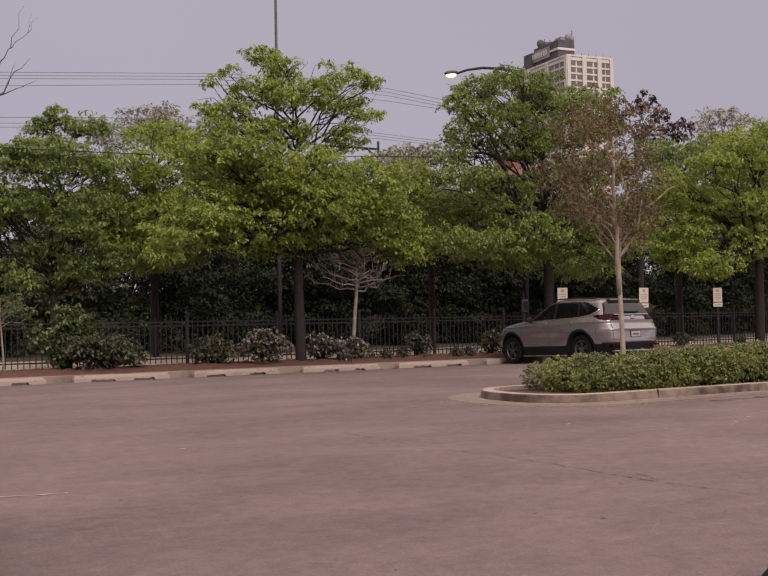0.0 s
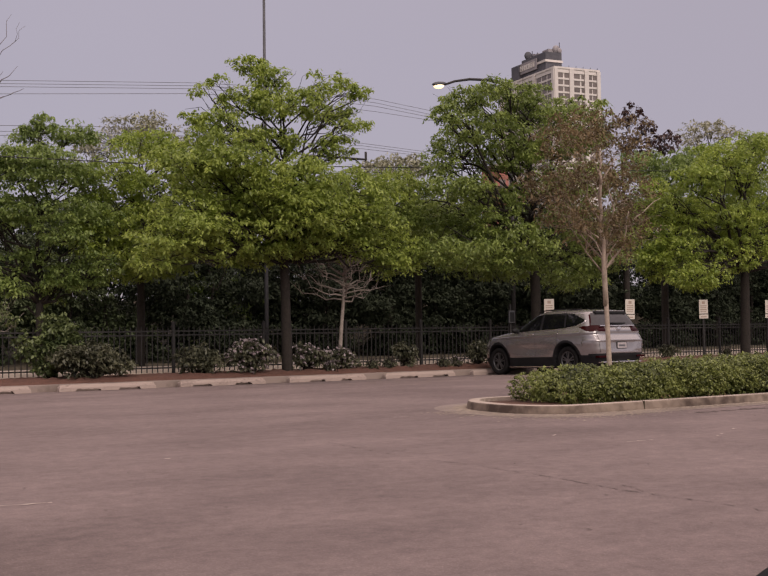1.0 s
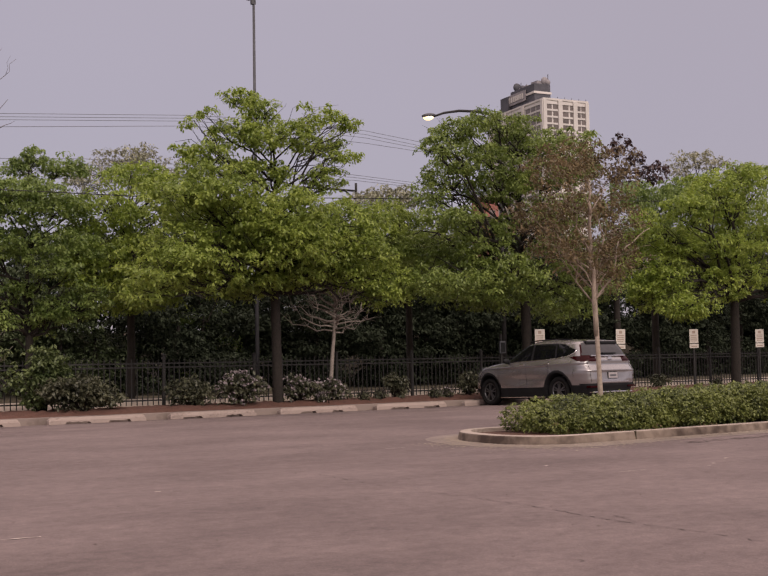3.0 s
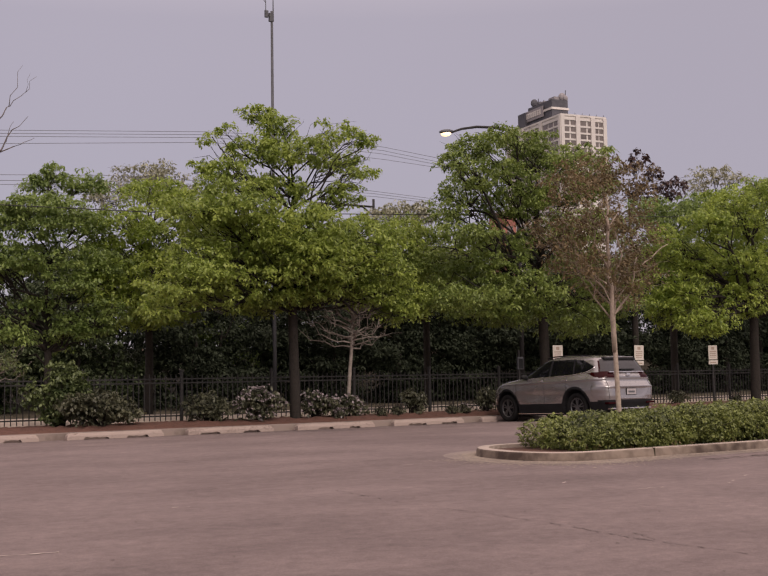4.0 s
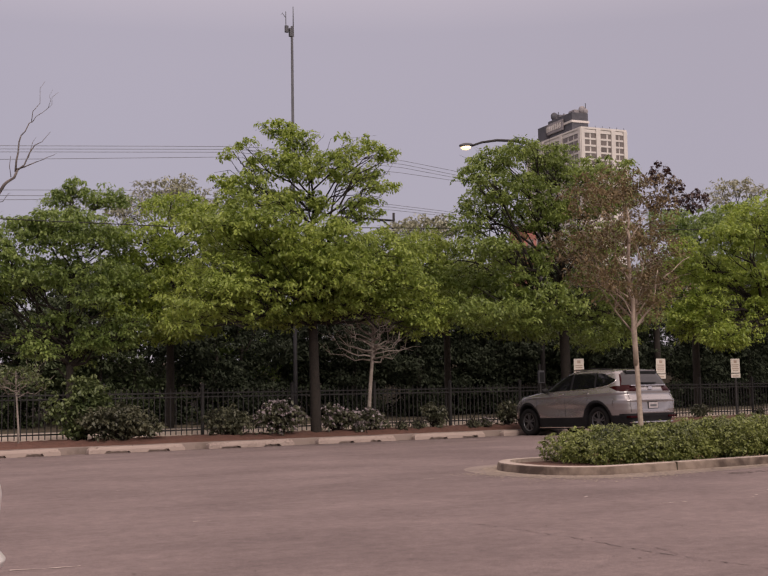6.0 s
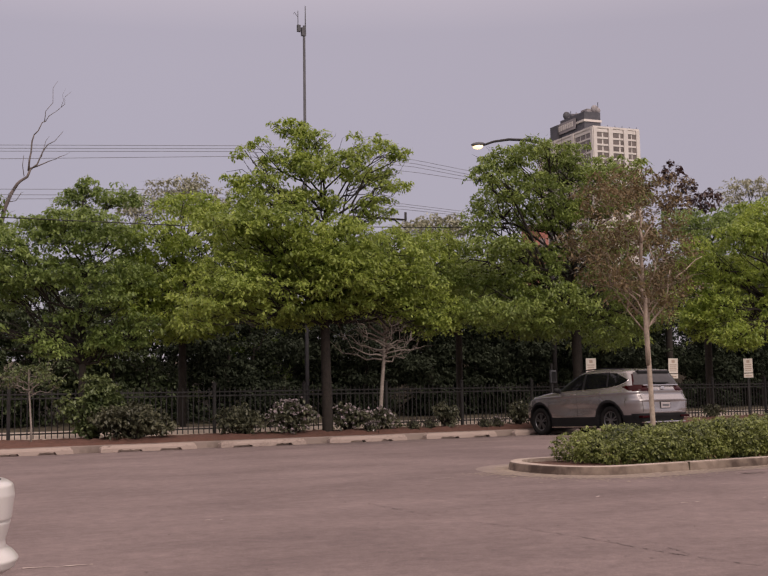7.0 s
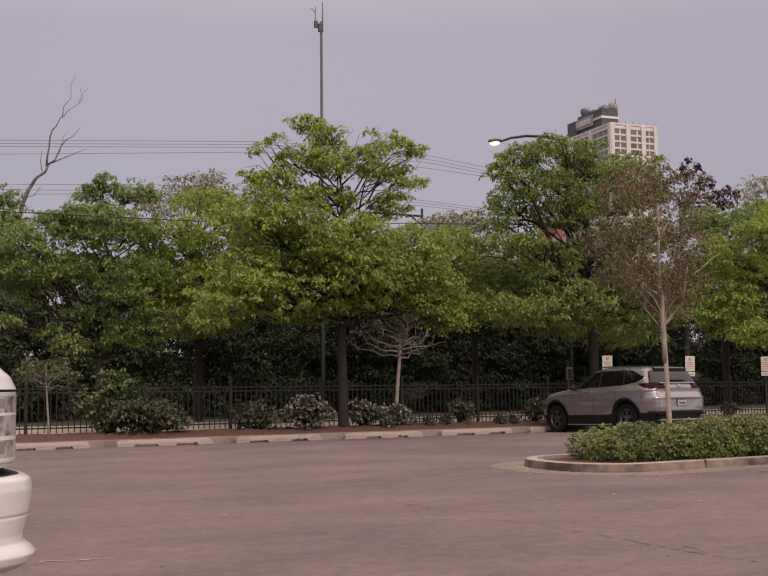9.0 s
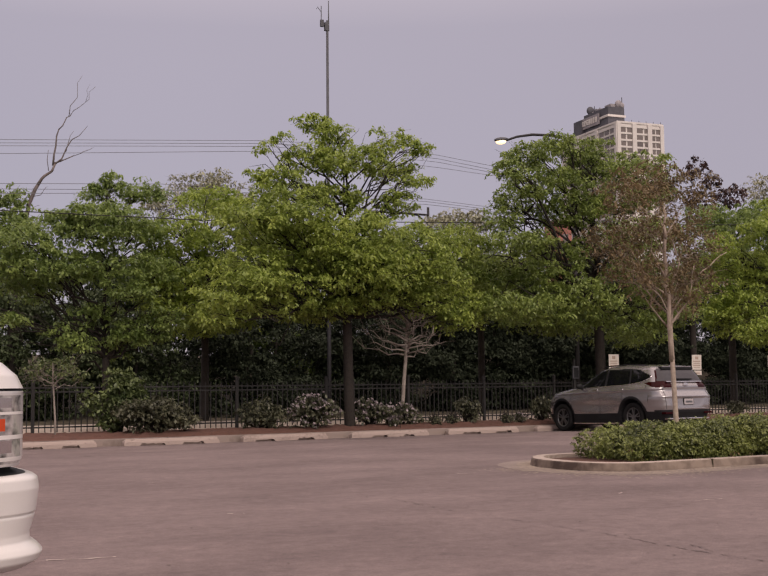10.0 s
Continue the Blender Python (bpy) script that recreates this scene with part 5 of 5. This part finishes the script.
split_shell(vv_, vf_, van_part, {"body": M_WHITE, "well": M_BLACK, "gap": M_BLACK, "headlight": M_LENS_MOTTLED, "lens_divider": M_WHITE, "lens_rim": M_LENS_RIM, "indicator": M_LENS_ORANGE, "lamp_bowl": M_CHROME, "side_window": M_GLASS, "windscreen": M_GLASS}, van, {"headlight": "clear plastic headlight lens", "body": "white painted body with bumper", "gap": "black gap above the bumper"})
for y in (-0.95, -4.2):
    for s in (-1, 1):
        wheel(van, s * 0.84, y, 0.36, 0.36, s)
# black car beside the camera: only its front corner reaches into view
BLACK_PROFILE = [(0.18, -4.4, -0.12, 0.80), (0.3, -4.5, -0.02, 0.88), (0.42, -4.55, 0.0, 0.90), (0.52, -4.55, -0.05, 0.90), (0.57, -4.55, -0.12, 0.89), (0.61, -4.55, -0.28, 0.87), (0.65, -4.55, -0.62, 0.83), (0.72, -4.5, -1.2, 0.80), (0.95, -4.4, -1.45, 0.84), (1.3, -3.9, -2.05, 0.68), (1.4, -3.6, -2.4, 0.55), (1.43, -3.3, -2.6, 0.3)]
black_car = thing("black_car", pose(1.90, -24.0, 0, 0, 0, 90), "black sedan, only its rounded front corner in view", "car")
bv_, bf_ = shell(BLACK_PROFILE, list(np.arange(0.18, 1.431, 0.02)), 240, (6, 6), ((-0.85, 0.33, 0.37, 0.56), (-3.6, 0.33, 0.37, 0.68)))
split_shell(bv_, bf_, lambda c, n: "window" if 0.98 < c.z < 1.28 and -4.0 < c.y < -1.3 else "body", {"body": M_BLACK_PAINT, "window": M_GLASS}, black_car, {"body": "glossy black body"})
for y in (-0.85, -3.6):
    for s in (-1, 1):
        wheel(black_car, s * 0.78, y, 0.33, 0.33, s)

# ---- street furniture beyond the fence ----


def street_lamp(place, turn, high, reach, label, rise=0.42):
    t = thing("street_lamp", pose(*place, 0, 0, turn), label, "street lamp", "street lamps")
    v, f = [], []
    tube(v, f, [(0, 0, -0.3), (0, 0, high * 0.5), (0, 0, high + 0.5)], [0.11, 0.09, 0.07], 12)
    link("pole", v, f, M_IRON, t, smooth=True)
    v, f = [], []
    tube(v, f, [(0, 0, high + 0.95 * rise), (-0.37 * reach, 0, high + 1.05 * rise), (-0.62 * reach, 0, high + 0.9 * rise), (-0.85 * reach, 0, high + 0.48 * rise), (-reach, 0, high)], [0.06, 0.06, 0.058, 0.05, 0.045], 8)
    link("arm", v, f, M_IRON, t, smooth=True)
    v, f = [], []
    tube(v, f, [(0, 0, high - 0.45), (-0.7, 0, high + 0.05 * rise), (-0.45 * reach, 0, high + rise)], [0.05, 0.045, 0.04], 8)
    link("brace", v, f, M_IRON, t, smooth=True)
    bm = bmesh.new()
    bmesh.ops.create_uvsphere(bm, u_segments=20, v_segments=12, radius=1.0, matrix=pose(-reach - 0.28, 0, high - 0.0, 0, -8, 0) @ Matrix.Diagonal((0.36, 0.17, 0.10, 1)))
    part("housing", bm, M_STEEL, t, "grey lamp housing", True)
    bm = bmesh.new()
    bmesh.ops.create_uvsphere(bm, u_segments=20, v_segments=12, radius=1.0, matrix=pose(-reach - 0.30, 0, high - 0.085, 0, -8, 0) @ Matrix.Diagonal((0.25, 0.15, 0.12, 1)))
    part("lens", bm, M_LAMP, t, "glowing warm lamp lens", True)
    return t


street_lamp((32.28, 14.0, 0), 0, 11.42, 3.55, "dark street lamp with a curved arm, lit")
street_lamp((34.9, 30.0, 0.1), 0, 10.6, 3.3, "far street lamp seen through the leaves, lit", 0.06)
box_thing = thing("meter_box", Matrix.Translation((22.13, 1.9, 0.1)), "dark steel post with a small grey box by the bed", "box")
part("post", boxed(-0.03, 0.03, -0.03, 0.03, -0.2, 1.75), M_IRON, box_thing)
meter_ = part("box", boxed(-0.11, 0.11, -0.10, -0.03, 1.18, 1.55, 0.015), M_STEEL, box_thing)
part("door", boxed(-0.085, 0.085, -0.108, -0.1004, 1.205, 1.50, 0.003), M_BLACK, meter_, "dark inset door")

mast = thing("utility_mast", Matrix.Translation((20.22, 14.0, 0)), "tall slim grey mast with small antennas on top", "mast")
v_, f_ = [], []
tube(v_, f_, [(0, 0, -0.3), (0, 0, 8), (0, 0, 15.3)], [0.085, 0.062, 0.048], 12)
link("pole", v_, f_, M_STEEL, mast, smooth=True)
v_, f_ = [], []
tube(v_, f_, [(0.06, 0, 14.9), (0.06, 0, 16.1)], [0.03, 0.015], 8)
link("antenna", v_, f_, M_STEEL, mast)
v_, f_ = [], []
tube(v_, f_, [(0.0, 0, 15.1), (-0.26, 0, 15.1), (-0.26, 0, 15.85), ], [0.02, 0.02, 0.015], 6)
tube(v_, f_, [(-0.26, 0, 15.6), (-0.42, 0, 15.78), (-0.46, 0, 15.7)], [0.014, 0.012, 0.01], 6)
link("antenna", v_, f_, M_STEEL, mast)
part("bracket", boxed(-0.30, -0.16, -0.05, 0.05, 15.02, 15.3, 0.02), M_STEEL, mast)
part("bracket", boxed(-0.12, 0.02, -0.06, 0.06, 14.88, 15.22, 0.02), M_STEEL, mast)
part("banner", boxed(0.18, 0.46, -0.02, 0.02, 3.9, 5.0, 0.01), M_LEAF_FAR, mast, "pale greenish banner plate")
part("banner_arm", boxed(0.05, 0.46, -0.015, 0.015, 5.0, 5.03), M_STEEL, mast)


def wire(points, radius, label, line=14.0):
    """An overhead wire hung through points (x, z) in the street's pole line, a little slack between them."""
    (x0, z0), (x1, z1) = points[0], points[1]
    (x2, z2), (x3, z3) = points[-2], points[-1]
    pts = [(-12.0, z0 - (z1 - z0) / (x1 - x0) * (x0 + 12))] + list(points) + [(48.0, z3 + (z3 - z2) / (x3 - x2) * (48 - x3))]
    v, f = [], []
    tube(v, f, [(x, line, z) for x, z in pts], [radius] * len(pts), 5)
    return tagged(link("overhead_wire", v, f, M_WIRE if radius < 0.01 else M_IRON), label, "wire", "overhead wires")


for hung in (((9.45, 9.53), (17.45, 10.29), (20.11, 10.44), (25.26, 10.46), (28.07, 10.24)), ((9.45, 9.42), (17.45, 10.18), (20.11, 10.33), (25.26, 10.31), (28.07, 10.08)), ((9.45, 9.32), (17.45, 10.07), (20.11, 10.19), (25.25, 10.17), (28.06, 9.96)),
             ((9.46, 9.07), (17.45, 9.89), (20.1, 10.0), (25.25, 9.95), (28.06, 9.84)), ((9.47, 8.03), (13.51, 8.34), (24.63, 8.61), (27.52, 8.51)), ((9.47, 7.84), (13.51, 8.13), (24.63, 8.51), (27.52, 8.41)), ((9.47, 7.7), (13.51, 8.01), (24.63, 8.39), (27.52, 8.32))):
    wire(hung, 0.009, "thin dark overhead power wire")
wire(((5.79, 5.35), (11.03, 5.44), (19.52, 5.91)), 0.0128, "thick black overhead cable along the street", 2.9)

# ---- far buildings ----
# width and depth cut down to fit the sliver that the camera sees
brick_house = thing("brick_building", Matrix.Translation((68.5, 60.0, 0)), "narrow red brick building far behind the trees", "building")
part("wall", boxed(0, 1.5, 0, 2.2, -0.3, 16.4), M_BRICK, brick_house)
part("roof", boxed(-0.1, 1.6, -0.1, 2.3, 16.4, 16.6), M_CONCRETE, brick_house)
for z in (4.0, 7.2, 10.4, 13.6):
    for x in (0.4,):
        part("window", boxed(x, x + 0.7, -0.03, 0.1, z, z + 1.6), M_TOWER_GLASS, brick_house)

tower = thing("tower_block", pose(413.2, 437.2, 0, 0, 0, -8.8), "pale concrete office tower with a dark penthouse, far away", "building")
# local: x along the face that runs away to one side, y along the other; the near corner stands at 0, 0
TH, WX, WY = 140.8, 29.4, 58.0
part("wall", boxed(0.4, WX - 0.4, 0.4, WY - 0.4, -1, TH - 1.0), M_TOWER, tower)
part("roof", boxed(0, WX, 0, WY, TH - 1.0, TH), M_TOWER, tower)
pane_x = boxed(-1.8, 1.8, 0.25, 0.45, 0, 2.7)
pane_mx = bpy.data.meshes.new("window")
pane_x.to_mesh(pane_mx)
pane_x.free()
pane_mx.materials.append(M_TOWER_GLASS)
pane_y = boxed(0.25, 0.45, -2.2, 2.2, 0, 2.7)
pane_my = bpy.data.meshes.new("window")
pane_y.to_mesh(pane_my)
pane_y.free()
pane_my.materials.append(M_TOWER_GLASS)
COLS_X = (3.8, 8.4, 14.6, 19.3, 23.2, 26.7)
COLS_Y = (5.0, 10.5, 16.0, 24.5, 30.0, 35.5, 44.0, 50.0)
for i in range(14):
    z = TH - 5.9 - 3.7 * i
    for x in COLS_X:
        o = new("window", pane_mx)
        o.parent, o.location = tower, (x, 0, z)
        o.scale.x = 0.6 if x == 23.2 else 1.0
    for y in COLS_Y:
        o = new("window", pane_my)
        o.parent, o.location = tower, (0, y, z)
    part("spandrel", boxed(0, WX, 0.0, 0.42, z + 2.7, z + 3.7), M_TOWER, tower)
    part("spandrel", boxed(0.0, 0.42, 0, WY, z + 2.7, z + 3.7), M_TOWER, tower)
for x in (0.9, 10.9, 20.6, 28.6):
    part("pier", boxed(x - 0.9 if x < 2 else x - 1.4, x + 1.2 if x < 28 else WX, -0.5, 0.42, TH - 55, TH - 1.0), M_TOWER, tower)
for y in (0.9, 20.2, 39.7, 56.0):
    part("pier", boxed(-0.5, 0.42, y - 0.9, y + 1.4, TH - 55, TH - 1.0), M_TOWER, tower)
part("penthouse", boxed(3.0, 13.4, 13.0, 38.0, TH, TH + 11.0), M_TOWER_DARK, tower, "dark grey rooftop plant block")
part("penthouse", boxed(1.0, 9.0, 38.0, 46.0, TH, TH + 8.6), M_TOWER_DARK, tower, "dark grey rooftop plant block")
part("ledge", boxed(2.5, 13.9, 12.5, 24.0, TH + 5.4, TH + 6.6), M_TOWER, tower)
part("sign_bar", boxed(2.0, 2.6, 21.0, 43.0, TH + 3.0, TH + 9.0), M_TOWER_SIGN, tower, "pale unreadable sign bar")
for x, y, r in ((5, 34, 2.5), (7, 31, 1.6), (11.2, 15, 2.4), (12.6, 14.0, 1.6)):
    bm = bmesh.new()
    bmesh.ops.create_uvsphere(bm, u_segments=14, v_segments=8, radius=r, matrix=pose(x, y, TH + 11.0 + r * 0.9) @ Matrix.Diagonal((1, 0.5, 1, 1)))
    box(bm, x - 0.25, x + 0.25, y - 0.25, y + 0.25, TH + 10.8, TH + 11.0 + r)
    part("dish", bm, M_TOWER_SIGN if x > 10 else M_TOWER_DARK, tower, "rooftop dish", True)
for x, y, h in ((7, 33, 5.0), (12.8, 14.2, 6.0), (9, 19, 2.6), (8, 29, 3.4)):
    part("aerial", boxed(x - 0.15, x + 0.15, y - 0.15, y + 0.15, TH + 10.9, TH + 11.0 + h), M_TOWER_DARK, tower)

for x0, x1, y0, y1, z0, z1 in ((5, 9, 24, 28, 0, 1.6), (6, 10, 15, 21, 0, 2.2), (10, 13, 14.5, 18, 0, 1.2), (5, 8, 32, 35, 0, 1.4)):
    part("plant_unit", boxed(x0, x1, y0, y1, TH + 11.0 + z0, TH + 11.0 + z1), M_TOWER_SIGN, tower, "grey rooftop plant unit")
for y in np.arange(23.0, 39.0, 2.3):
    part("sign_letter", boxed(1.7, 2.0, y, y + 1.5, TH + 4.6, TH + 7.6), M_TOWER, tower)
for k in range(7):
    part("roof_rail", boxed(0.2 + 4.6 * k, 0.4 + 4.6 * k, 0.2, 0.4, TH, TH + 1.0), M_TOWER_DARK, tower)
